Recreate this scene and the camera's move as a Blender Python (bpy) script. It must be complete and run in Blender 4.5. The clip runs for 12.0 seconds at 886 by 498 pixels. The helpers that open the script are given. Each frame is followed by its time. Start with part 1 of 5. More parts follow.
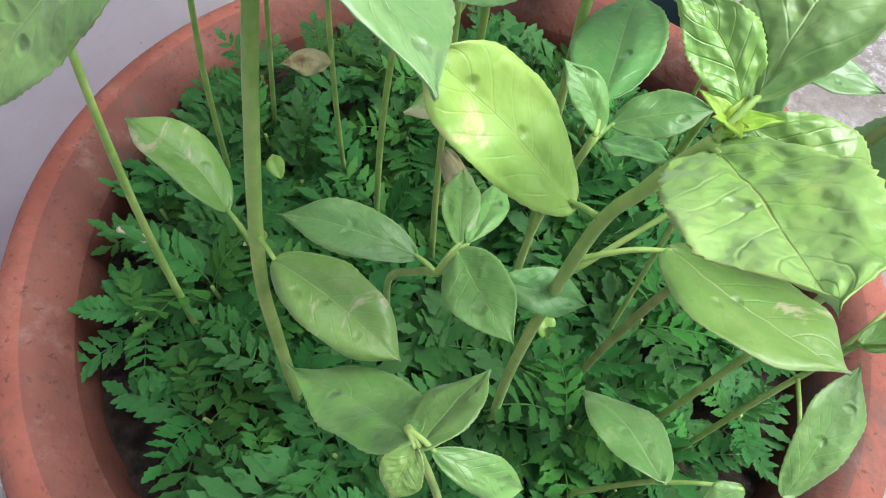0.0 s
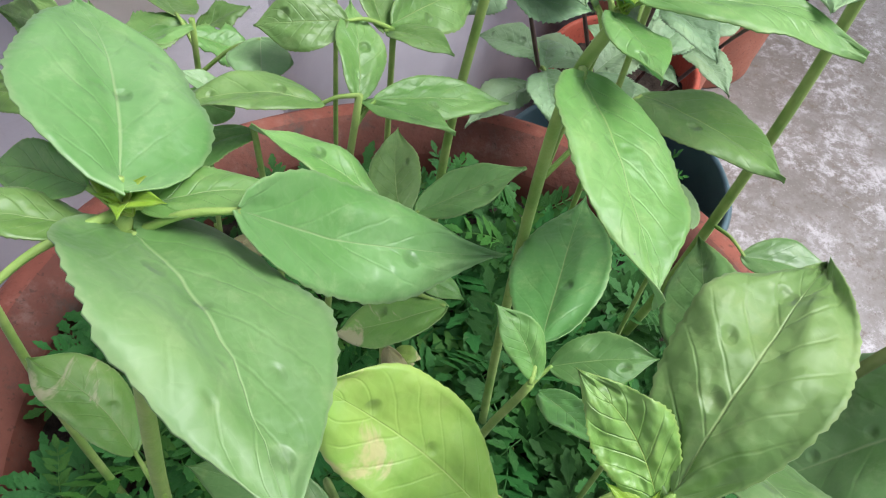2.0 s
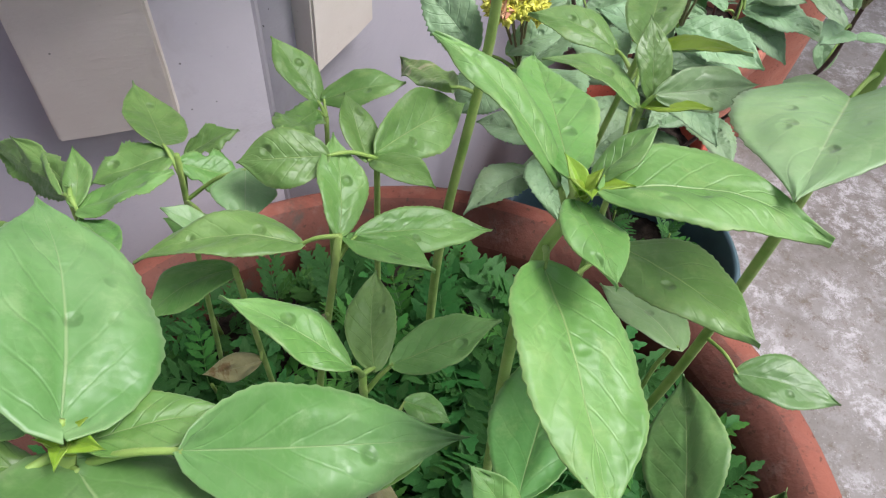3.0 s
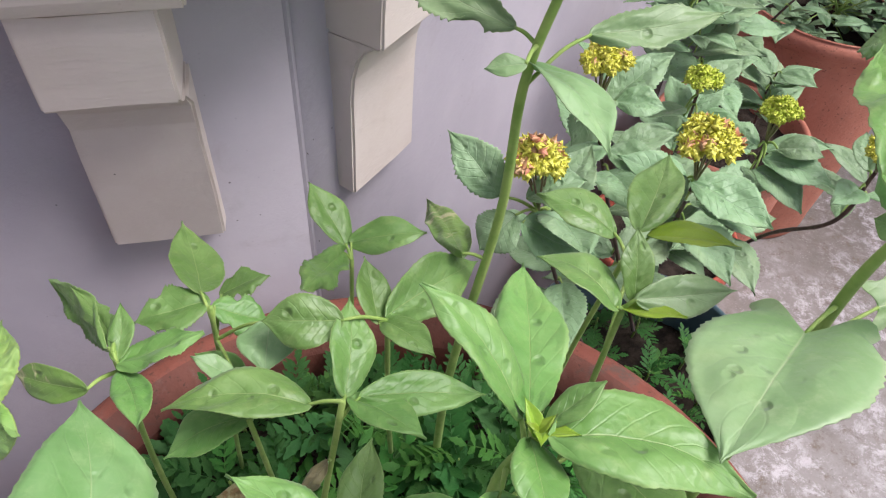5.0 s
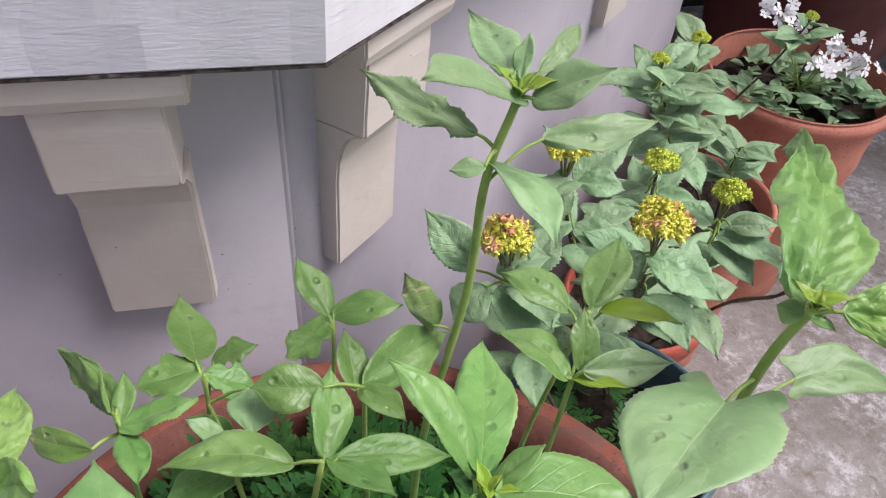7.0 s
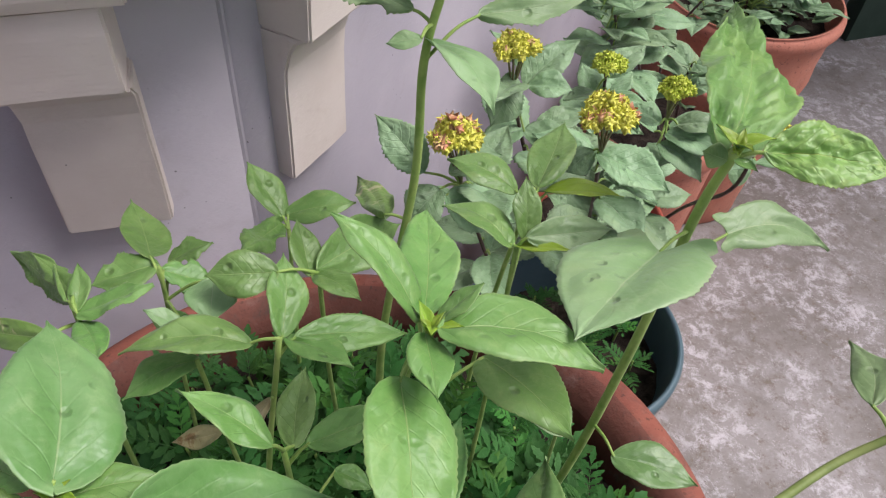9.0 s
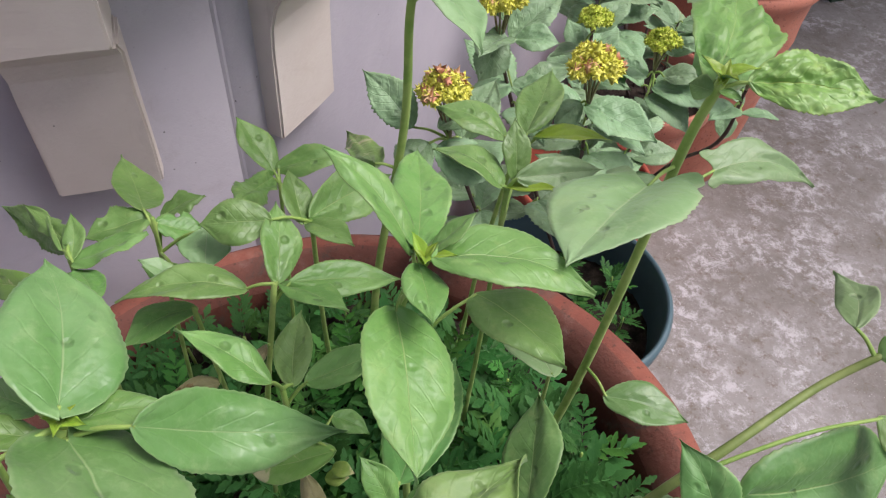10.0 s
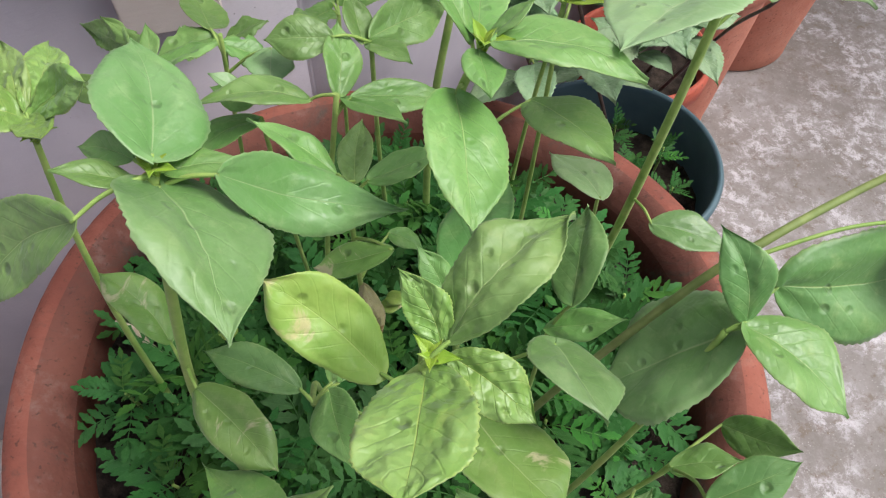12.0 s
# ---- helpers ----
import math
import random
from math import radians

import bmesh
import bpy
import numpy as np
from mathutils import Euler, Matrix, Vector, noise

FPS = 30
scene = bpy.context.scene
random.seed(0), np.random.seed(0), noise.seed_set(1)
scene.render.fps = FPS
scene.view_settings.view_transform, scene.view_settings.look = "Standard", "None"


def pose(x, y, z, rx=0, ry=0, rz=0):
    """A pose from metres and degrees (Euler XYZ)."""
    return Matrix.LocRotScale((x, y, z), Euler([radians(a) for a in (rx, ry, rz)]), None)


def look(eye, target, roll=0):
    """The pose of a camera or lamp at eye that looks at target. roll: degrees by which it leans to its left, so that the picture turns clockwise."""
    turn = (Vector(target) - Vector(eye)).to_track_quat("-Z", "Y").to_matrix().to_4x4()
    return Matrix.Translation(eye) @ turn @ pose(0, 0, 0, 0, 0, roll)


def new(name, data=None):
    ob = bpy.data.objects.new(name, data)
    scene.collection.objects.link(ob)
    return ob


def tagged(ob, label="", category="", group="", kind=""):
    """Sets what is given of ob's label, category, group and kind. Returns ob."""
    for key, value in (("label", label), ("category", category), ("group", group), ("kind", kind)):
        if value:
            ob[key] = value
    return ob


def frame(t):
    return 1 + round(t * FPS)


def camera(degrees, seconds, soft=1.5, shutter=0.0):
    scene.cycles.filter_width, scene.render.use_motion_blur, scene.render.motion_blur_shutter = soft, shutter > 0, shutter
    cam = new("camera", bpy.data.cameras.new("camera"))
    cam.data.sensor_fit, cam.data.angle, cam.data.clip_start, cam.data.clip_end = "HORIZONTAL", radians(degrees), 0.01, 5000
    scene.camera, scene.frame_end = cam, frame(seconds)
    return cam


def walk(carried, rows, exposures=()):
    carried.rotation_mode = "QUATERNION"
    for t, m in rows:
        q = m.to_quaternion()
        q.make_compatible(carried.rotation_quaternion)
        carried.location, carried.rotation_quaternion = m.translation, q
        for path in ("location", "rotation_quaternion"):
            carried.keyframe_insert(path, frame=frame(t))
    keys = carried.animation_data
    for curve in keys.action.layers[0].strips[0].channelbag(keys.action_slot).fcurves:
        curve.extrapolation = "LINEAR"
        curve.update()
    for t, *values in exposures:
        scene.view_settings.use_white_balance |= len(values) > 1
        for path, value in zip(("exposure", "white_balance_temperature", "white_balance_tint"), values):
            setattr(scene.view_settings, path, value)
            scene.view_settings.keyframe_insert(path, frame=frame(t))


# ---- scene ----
cam = camera(60.54, 12.0, 1.2)
PATH = [
    (0, (-0.0175, -0.2260, 0.9518), (-0.0041, 0.0297, 0.5224), 5.11),
    (0.5, (-0.0117, -0.2154, 0.9568), (0.0109, 0.0576, 0.5385), 6.48),
    (1, (-0.0060, -0.1995, 0.9615), (0.0194, 0.0808, 0.5483), 7.28),
    (1.5, (-0.0030, -0.1844, 0.9639), (0.0221, 0.1001, 0.5535), 7.09),
    (2, (-0.0018, -0.1700, 0.9695), (0.0187, 0.1225, 0.5646), 6.54),
    (2.5, (0.0044, -0.1571, 0.9770), (0.0160, 0.1413, 0.5759), 4.69),
    (3, (0.0100, -0.1398, 0.9912), (0.0168, 0.1708, 0.5994), 3.99),
    (3.5, (0.0140, -0.1302, 1.0023), (0.0150, 0.1944, 0.6220), 3.08),
    (3.7, (0.0158, -0.1278, 1.0070), (0.0134, 0.2002, 0.6296), 2.70),
    (5.3, (0.0237, -0.1214, 1.0550), (-0.0054, 0.2156, 0.6869), 4.63),
    (5.5, (0.0219, -0.1242, 1.0602), (-0.0073, 0.2173, 0.6962), 5.07),
    (6, (0.0185, -0.1288, 1.0766), (-0.0121, 0.2222, 0.7218), 5.44),
    (6.5, (0.0224, -0.1348, 1.0853), (-0.0063, 0.2236, 0.7378), 5.34),
    (7, (0.0316, -0.1414, 1.0822), (0.0092, 0.2196, 0.7369), 5.16),
    (7.2, (0.0346, -0.1436, 1.0810), (0.0175, 0.2152, 0.7332), 5.40),
    (8.8, (0.0466, -0.1675, 1.0655), (0.0443, 0.1758, 0.7020), 4.77),
    (9, (0.0466, -0.1708, 1.0651), (0.0469, 0.1699, 0.6992), 4.88),
    (9.5, (0.0472, -0.1779, 1.0605), (0.0512, 0.1568, 0.6891), 4.78),
    (10, (0.0468, -0.1849, 1.0579), (0.0549, 0.1444, 0.6818), 4.61),
    (10.5, (0.0491, -0.1973, 1.0546), (0.0600, 0.1224, 0.6703), 5.33),
    (11, (0.0555, -0.2129, 1.0484), (0.0627, 0.0850, 0.6469), 5.75),
    (11.5, (0.0545, -0.2202, 1.0491), (0.0505, 0.0648, 0.6383), 4.57),
    (12, (0.0464, -0.2281, 1.0449), (0.0287, 0.0484, 0.6287), 1.92),
]
walk(cam, [(t, look(eye, target, roll)) for t, eye, target, roll in PATH], [(0.0, 1.08, 6050, 10), (1.0, 0.84, 6050, 11), (2.5, 0.63, 6150, 13), (3.5, 0.48, 6250, 16), (6.0, 0.64, 6350, 20), (7.0, 0.47, 6350, 20), (9.5, 0.34, 6400, 20), (11.5, 0.43, 6400, 17), (12.0, 0.57, 6400, 15)])

# ---- world and light: an overcast day, light from above and from the open side ----
world = bpy.data.worlds.new("sky")
scene.world = world
world.use_nodes = True
wn, wl = world.node_tree.nodes, world.node_tree.links
sky = wn.new("ShaderNodeTexSky")
sky.sky_type = "NISHITA"
sky.sun_disc = False
sky.sun_elevation, sky.sun_rotation = radians(58), radians(86)
sky.air_density, sky.dust_density, sky.ozone_density = 1.0, 4.0, 1.0
sky_soft = wn.new("ShaderNodeHueSaturation")
sky_soft.inputs["Saturation"].default_value = 0.74
wl.new(sky.outputs[0], sky_soft.inputs["Color"])
wl.new(sky_soft.outputs[0], wn["Background"].inputs[0])
wn["Background"].inputs[1].default_value = 0.103
sun_data = bpy.data.lights.new("sun", "SUN")
sun_data.energy, sun_data.angle, sun_data.color = 2.4, radians(30), (1.0, 0.99, 0.97)
sun = new("sun", sun_data)
sun.matrix_world = look((2.2, 0.15, 3.5), (0, 0, 0))


# ---- materials ----
class Nodes:
    """A small wrapper that makes node materials short to write."""

    def __init__(self, name, rough=0.6, spec=0.4):
        self.mat = bpy.data.materials.new(name)
        self.mat.use_nodes = True
        self.tree = self.mat.node_tree
        self.bsdf = self.tree.nodes["Principled BSDF"]
        self.bsdf.inputs["Roughness"].default_value = rough
        self.bsdf.inputs["Specular IOR Level"].default_value = spec
        self.texco = self.add("ShaderNodeTexCoord")
        self.info = self.add("ShaderNodeObjectInfo")

    def add(self, kind):
        return self.tree.nodes.new(kind)

    def link(self, a, b):
        self.tree.links.new(a, b)

    def put(self, socket, v):
        if isinstance(v, (int, float)):
            socket.default_value = v
        elif isinstance(v, (tuple, list)):
            socket.default_value = (*v, 1.0) if len(v) == 3 and socket.type == "RGBA" else v
        else:
            self.link(v, socket)

    def calc(self, op, a, b=0.0, c=0.0):
        n = self.add("ShaderNodeMath")
        n.operation = op
        self.put(n.inputs[0], a), self.put(n.inputs[1], b), self.put(n.inputs[2], c)
        return n.outputs[0]

    def noise(self, scale, detail=4.0, rough=0.6, where=None, distort=0.0):
        n = self.add("ShaderNodeTexNoise")
        n.inputs["Scale"].default_value, n.inputs["Detail"].default_value = scale, detail
        n.inputs["Roughness"].default_value, n.inputs["Distortion"].default_value = rough, distort
        self.link(where or self.texco.outputs["Object"], n.inputs["Vector"])
        return n.outputs[0]

    def cells(self, scale, where=None, feature="F1"):
        n = self.add("ShaderNodeTexVoronoi")
        n.feature = feature
        n.inputs["Scale"].default_value = scale
        self.link(where or self.texco.outputs["Object"], n.inputs["Vector"])
        return n.outputs[0]

    def ramp(self, v, lo, hi, a=0.0, b=1.0):
        n = self.add("ShaderNodeMapRange")
        n.interpolation_type = "SMOOTHSTEP"
        for k, x in zip((0, 1, 2, 3, 4), (v, lo, hi, a, b)):
            self.put(n.inputs[k], x)
        return n.outputs[0]

    def mix(self, fac, a, b, how="MIX"):
        n = self.add("ShaderNodeMix")
        n.data_type, n.blend_type = "RGBA", how
        self.put(n.inputs[0], fac), self.put(n.inputs[6], a), self.put(n.inputs[7], b)
        return n.outputs[2]

    def bump(self, height, strength=0.4, distance=0.002, under=None):
        n = self.add("ShaderNodeBump")
        n.inputs["Strength"].default_value, n.inputs["Distance"].default_value = strength, distance
        self.link(height, n.inputs["Height"])
        if under:
            self.link(under, n.inputs["Normal"])
        self.link(n.outputs[0], self.bsdf.inputs["Normal"])
        return n.outputs[0]

    def base(self, colour, rough=None):
        self.put(self.bsdf.inputs["Base Color"], colour)
        if rough is not None:
            self.put(self.bsdf.inputs["Roughness"], rough)
        return self.mat


def leaf_material(name, dark, light, vein, veins=7.0, vein_show=1.0, blotch=None, quilt=1.0, rough=0.48, glow=0.26, blotch_at=0.62, spec=0.8, sheen=0.14):
    """Leaf tissue with a pale midrib, side veins, quilted relief and an even share of light let through."""
    m = Nodes(name, rough, spec)
    uv = m.add("ShaderNodeSeparateXYZ")
    m.link(m.texco.outputs["UV"], uv.inputs[0])
    side = m.calc("ABSOLUTE", m.calc("MULTIPLY_ADD", uv.outputs[0], 2.0, -1.0))
    along = uv.outputs[1]
    wob = m.noise(30, 3)
    mid = m.ramp(m.calc("MULTIPLY_ADD", along, 0.02, side), 0.008, 0.035, 1.0, 0.0)
    phase = m.calc("FRACT", m.calc("ADD", m.calc("MULTIPLY_ADD", side, -2.1, m.calc("MULTIPLY", along, veins)), m.calc("MULTIPLY", wob, 1.1)))
    saw = m.calc("ABSOLUTE", m.calc("SUBTRACT", phase, 0.5))
    ribs = m.calc("MULTIPLY", m.ramp(saw, 0.0, 0.09, 1.0, 0.0), m.ramp(side, 0.55, 1.0, 1.0, 0.15))
    net = m.cells(260, None, "DISTANCE_TO_EDGE")
    netline = m.ramp(net, 0.0, 0.10, 1.0, 0.0)
    big = m.noise(22, 4)
    col = m.mix(m.ramp(big, 0.30, 0.70), dark, light)
    fresh = m.calc("MULTIPLY", m.ramp(m.noise(15, 3), 0.48, 0.72), 0.30)
    col = m.mix(fresh, col, tuple(a * b for a, b in zip(light, (1.35, 1.12, 0.55))))
    col = m.mix(m.calc("MULTIPLY", m.ramp(m.noise(120, 5, 0.7), 0.50, 0.72), 0.28), col, vein)
    shade = m.calc("MULTIPLY_ADD", m.info.outputs["Random"], 0.34, 0.83)
    hue = m.add("ShaderNodeHueSaturation")
    m.put(hue.inputs["Value"], shade), m.put(hue.inputs["Color"], col)
    m.put(hue.inputs["Hue"], m.calc("MULTIPLY_ADD", m.info.outputs["Random"], 0.022, 0.488))
    col = m.mix(m.calc("MULTIPLY", ribs, 0.045 * vein_show), hue.outputs[0], vein)
    col = m.mix(m.calc("MULTIPLY", netline, 0.05), col, vein)
    col = m.mix(m.calc("MULTIPLY", mid, 0.62), col, vein)
    col = m.mix(m.calc("MULTIPLY", m.ramp(side, 0.93, 1.0), 0.35), col, vein)
    fleck = m.ramp(m.cells(150), 0.03, 0.055, 1.0, 0.0)
    fleck = m.calc("MULTIPLY", fleck, m.ramp(m.noise(55, 1), 0.56, 0.60))
    col = m.mix(m.calc("MULTIPLY", fleck, 0.75), col, (0.10, 0.13, 0.05))
    if blotch:
        spot = m.noise(34, 5, 0.65, distort=1.2)
        edge = m.ramp(m.calc("MULTIPLY_ADD", along, 0.16, spot), blotch_at, blotch_at + 0.07)
        col = m.mix(m.calc("MULTIPLY", edge, 0.85), col, blotch)
    pit = m.calc("MULTIPLY", m.ramp(m.cells(105), 0.10, 0.30, 1.0, 0.0), m.ramp(m.noise(31, 2), 0.46, 0.56))
    pit = m.calc("MULTIPLY", pit, m.ramp(side, 0.40, 0.62, 1.0, 0.0))
    # pits are coloured darker: greener tissue plus the shade of their hollows
    pit_shade_tissue = m.add("ShaderNodeHueSaturation")
    pit_shade_tissue.inputs["Value"].default_value = 0.55
    m.put(pit_shade_tissue.inputs["Color"], col)
    col = m.mix(m.calc("MULTIPLY", pit, 0.4), col, pit_shade_tissue.outputs[0])
    h = m.calc("ADD", m.calc("MULTIPLY", ribs, -0.06 * vein_show), m.calc("MULTIPLY", mid, -0.12))
    h = m.calc("ADD", h, m.calc("ADD", m.calc("MULTIPLY", m.noise(34, 4, 0.55), 2.2), m.calc("MULTIPLY", m.noise(75, 2), 0.6 * quilt)))
    h = m.calc("ADD", h, m.calc("MULTIPLY_ADD", pit, -0.8, m.calc("MULTIPLY", net, 0.12)))
    m.bump(h, 0.6, 0.0022 * quilt)
    m.base(col, m.ramp(m.noise(28, 3), 0.32, 0.7, rough - 0.07, rough + 0.10))
    m.bsdf.inputs["Sheen Weight"].default_value = sheen
    m.bsdf.inputs["Sheen Roughness"].default_value = 0.45
    m.bsdf.inputs["Sheen Tint"].default_value = (0.85, 1.0, 0.9, 1)
    thin = m.add("ShaderNodeBsdfTranslucent")
    tint = m.mix(0.4, col, (0.30, 0.55, 0.05), "MIX")
    m.link(tint, thin.inputs[0])
    both = m.add("ShaderNodeMixShader")
    both.inputs[0].default_value = glow
    out = m.tree.nodes["Material Output"]
    m.link(m.bsdf.outputs[0], both.inputs[1]), m.link(thin.outputs[0], both.inputs[2]), m.link(both.outputs[0], out.inputs[0])
    return m.mat


def stem_material(name, a, b, rough=0.55):
    m = Nodes(name, rough, 0.35)
    m.bsdf.inputs["Sheen Weight"].default_value = 0.06
    c = m.mix(m.ramp(m.noise(60, 3), 0.35, 0.65), a, b)
    m.bump(m.noise(900, 2), 0.35, 0.0006)
    return m.base(c)


def terracotta(name, a, b, pale, stain=0.5, rough=0.8):
    m = Nodes(name, rough, 0.25)
    c = m.mix(m.ramp(m.noise(9, 6, 0.65), 0.3, 0.7), a, b)
    c = m.mix(m.calc("MULTIPLY", m.ramp(m.noise(38, 6, 0.7), 0.52, 0.75), 0.30), c, pale)
    c = m.mix(m.calc("MULTIPLY", m.ramp(m.noise(14, 6, 0.75, distort=0.8), 0.52, 0.70), stain), c, (0.085, 0.075, 0.06))
    c = m.mix(m.ramp(m.noise(210, 3), 0.60, 0.70, 0.0, 0.6), c, (0.06, 0.035, 0.025))
    c = m.mix(m.calc("MULTIPLY", m.ramp(m.noise(60, 7, 0.8, distort=0.4), 0.53, 0.68), stain * 0.55), c, (0.10, 0.055, 0.042))
    h = m.calc("ADD", m.noise(170, 5), m.calc("MULTIPLY", m.noise(30, 4), 1.5))
    m.bump(h, 0.35, 0.0025)
    return m.base(c, m.ramp(m.noise(25, 4), 0.3, 0.7, rough - 0.12, rough + 0.1))


def painted(name, a, b, dirt, rough=0.6, scale=1.0, ridges=0.35):
    """Old oil paint on plaster: brush ridges, dark specks, grime in patches."""
    m = Nodes(name, rough, 0.35)
    c = m.mix(m.ramp(m.noise(6 * scale, 5), 0.3, 0.7), a, b)
    c = m.mix(m.calc("MULTIPLY", m.ramp(m.noise(17 * scale, 6, 0.7, distort=0.6), 0.58, 0.78), 0.35), c, dirt)
    c = m.mix(m.ramp(m.cells(95), 0.05, 0.09, 0.75, 0.0), c, m.mix(m.ramp(m.noise(23, 1), 0.62, 0.66), a, (0.03, 0.026, 0.024)))
    brush = m.add("ShaderNodeMapping")
    brush.inputs["Scale"].default_value = (1.0, 1.0, 5.0)
    m.link(m.texco.outputs["Object"], brush.inputs[0])
    h = m.calc("ADD", m.calc("MULTIPLY", m.noise(75, 5, 0.6, brush.outputs[0], 0.6), 0.6), m.noise(26, 4))
    m.bump(h, ridges, 0.0020)
    return m.base(c)


def concrete(name):
    m = Nodes(name, 0.82, 0.3)
    c = m.mix(m.ramp(m.noise(3.4, 8, 0.68), 0.34, 0.66), (0.190, 0.172, 0.150), (0.300, 0.283, 0.265))
    worn = m.ramp(m.noise(7, 5, 0.6), 0.42, 0.60, 0.12, 1.0)
    chalk = m.calc("MULTIPLY", m.ramp(m.noise(34, 9, 0.82, distort=0.3), 0.46, 0.60), worn)
    c = m.mix(m.calc("MULTIPLY", chalk, 0.75), c, (0.62, 0.60, 0.62))
    c = m.mix(m.calc("MULTIPLY", m.ramp(m.noise(30, 7, 0.78), 0.52, 0.66), 0.65), c, (0.15, 0.115, 0.08))
    c = m.mix(m.calc("MULTIPLY", m.ramp(m.cells(210), 0.12, 0.26, 0.4, 0.0), m.ramp(m.noise(40, 3), 0.45, 0.6)), c, (0.66, 0.63, 0.62))
    c = m.mix(m.ramp(m.noise(150, 3, 0.7), 0.60, 0.72, 0.0, 0.6), c, (0.13, 0.11, 0.09))
    h = m.calc("ADD", m.noise(85, 6, 0.7), m.calc("MULTIPLY", m.noise(14, 5), 1.5))
    m.bump(h, 0.5, 0.004)
    return m.base(c, m.ramp(m.noise(4, 4), 0.35, 0.65, 0.6, 0.9))


def plain(name, a, b, rough=0.6, scale=30, bump=0.2, spec=0.4, metal=0.0):
    m = Nodes(name, rough, spec)
    m.bsdf.inputs["Metallic"].default_value = metal
    c = m.mix(m.ramp(m.noise(scale, 5), 0.3, 0.7), a, b)
    m.bump(m.noise(scale * 8, 4), bump, 0.002)
    return m.base(c)


VEIN = (0.42, 0.56, 0.20)
LEAF = {
    "mature": leaf_material("sunflower_leaf", (0.118, 0.285, 0.050), (0.250, 0.45, 0.125), VEIN, quilt=1.5),
    "young": leaf_material("sunflower_leaf_young", (0.185, 0.385, 0.055), (0.335, 0.53, 0.17), (0.55, 0.64, 0.16), quilt=2.6, rough=0.44, spec=0.75),
    "yellow": leaf_material("sunflower_leaf_yellowing", (0.21, 0.40, 0.05), (0.35, 0.50, 0.09), (0.45, 0.56, 0.16), blotch=(0.55, 0.50, 0.22), blotch_at=0.64),
    "marked": leaf_material("sunflower_leaf_marked", (0.13, 0.31, 0.05), (0.23, 0.41, 0.085), (0.4, 0.5, 0.2), blotch=(0.55, 0.52, 0.30), blotch_at=0.64),
    # darker copy of the mature leaf, shade mixed into its greens
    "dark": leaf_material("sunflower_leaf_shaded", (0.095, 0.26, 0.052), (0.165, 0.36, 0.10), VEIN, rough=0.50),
    "lime": leaf_material("sunflower_leaf_lime", (0.30, 0.50, 0.03), (0.44, 0.62, 0.05), (0.55, 0.64, 0.16), glow=0.4),
    "grey": leaf_material("sunflower_leaf_dull", (0.110, 0.26, 0.058), (0.225, 0.39, 0.145), (0.40, 0.54, 0.25), rough=0.44, veins=5.5, spec=0.8),
    "pale": leaf_material("sunflower_leaf_pale", (0.20, 0.355, 0.13), (0.31, 0.47, 0.22), (0.48, 0.58, 0.32), rough=0.50, veins=6.0, spec=0.8),
    "dry": leaf_material("sunflower_leaf_withered", (0.30, 0.28, 0.13), (0.46, 0.40, 0.22), (0.5, 0.45, 0.3), blotch=(0.22, 0.12, 0.05), quilt=2.0, rough=0.7, spec=0.3),
}
LEAF_UNDER = leaf_material("sunflower_leaf_underside", (0.18, 0.40, 0.12), (0.27, 0.49, 0.18), (0.5, 0.62, 0.34), quilt=1.2, rough=0.6)
HYDRA = leaf_material("hydrangea_leaf", (0.20, 0.365, 0.16), (0.34, 0.52, 0.285), (0.42, 0.55, 0.35), veins=8.0, vein_show=2.0, quilt=2.0, rough=0.52, glow=0.25, spec=0.7)
HYDRA_UNDER = leaf_material("hydrangea_leaf_underside", (0.17, 0.30, 0.15), (0.23, 0.37, 0.2), (0.42, 0.52, 0.32), veins=8.0, glow=0.2)
MARI = leaf_material("marigold_leaf", (0.017, 0.088, 0.017), (0.041, 0.152, 0.032), (0.09, 0.22, 0.06), veins=6.0, quilt=0.6, rough=0.55, glow=0.08, spec=0.2, sheen=0.0)
MARI_LIGHT = leaf_material("marigold_leaf_light", (0.030, 0.132, 0.020), (0.064, 0.215, 0.034), (0.13, 0.27, 0.06), veins=6.0, quilt=0.6, rough=0.55, glow=0.1, spec=0.2, sheen=0.0)
STEM = stem_material("sunflower_stem", (0.20, 0.34, 0.065), (0.31, 0.44, 0.11))
STEM_OLIVE = stem_material("olive_stem", (0.15, 0.21, 0.05), (0.24, 0.30, 0.09))
STEM_RED = stem_material("reddish_stem", (0.16, 0.12, 0.06), (0.20, 0.20, 0.08))
WOOD = stem_material("woody_stem", (0.055, 0.028, 0.022), (0.10, 0.06, 0.045), 0.7)
DRY = plain("dry_petal", (0.50, 0.40, 0.26), (0.66, 0.58, 0.42), 0.8, 60)
TERRA = terracotta("old_terracotta", (0.19, 0.060, 0.041), (0.31, 0.108, 0.072), (0.43, 0.25, 0.19), 0.8)
TERRA_LIP = terracotta("limed_terracotta", (0.13, 0.05, 0.036), (0.22, 0.085, 0.06), (0.36, 0.30, 0.25), 0.95)
TERRA_NEW = terracotta("clean_terracotta", (0.44, 0.16, 0.105), (0.54, 0.22, 0.145), (0.58, 0.32, 0.24), 0.15, 0.6)
TERRA_RED = terracotta("red_terracotta", (0.36, 0.075, 0.045), (0.42, 0.10, 0.06), (0.5, 0.2, 0.14), 0.3, 0.6)
# darker soil-stained terracotta, with the shade inside the pot put into its colour
TERRA_SHADED = terracotta("shaded_terracotta", (0.085, 0.030, 0.020), (0.15, 0.050, 0.032), (0.16, 0.10, 0.075), 0.8)
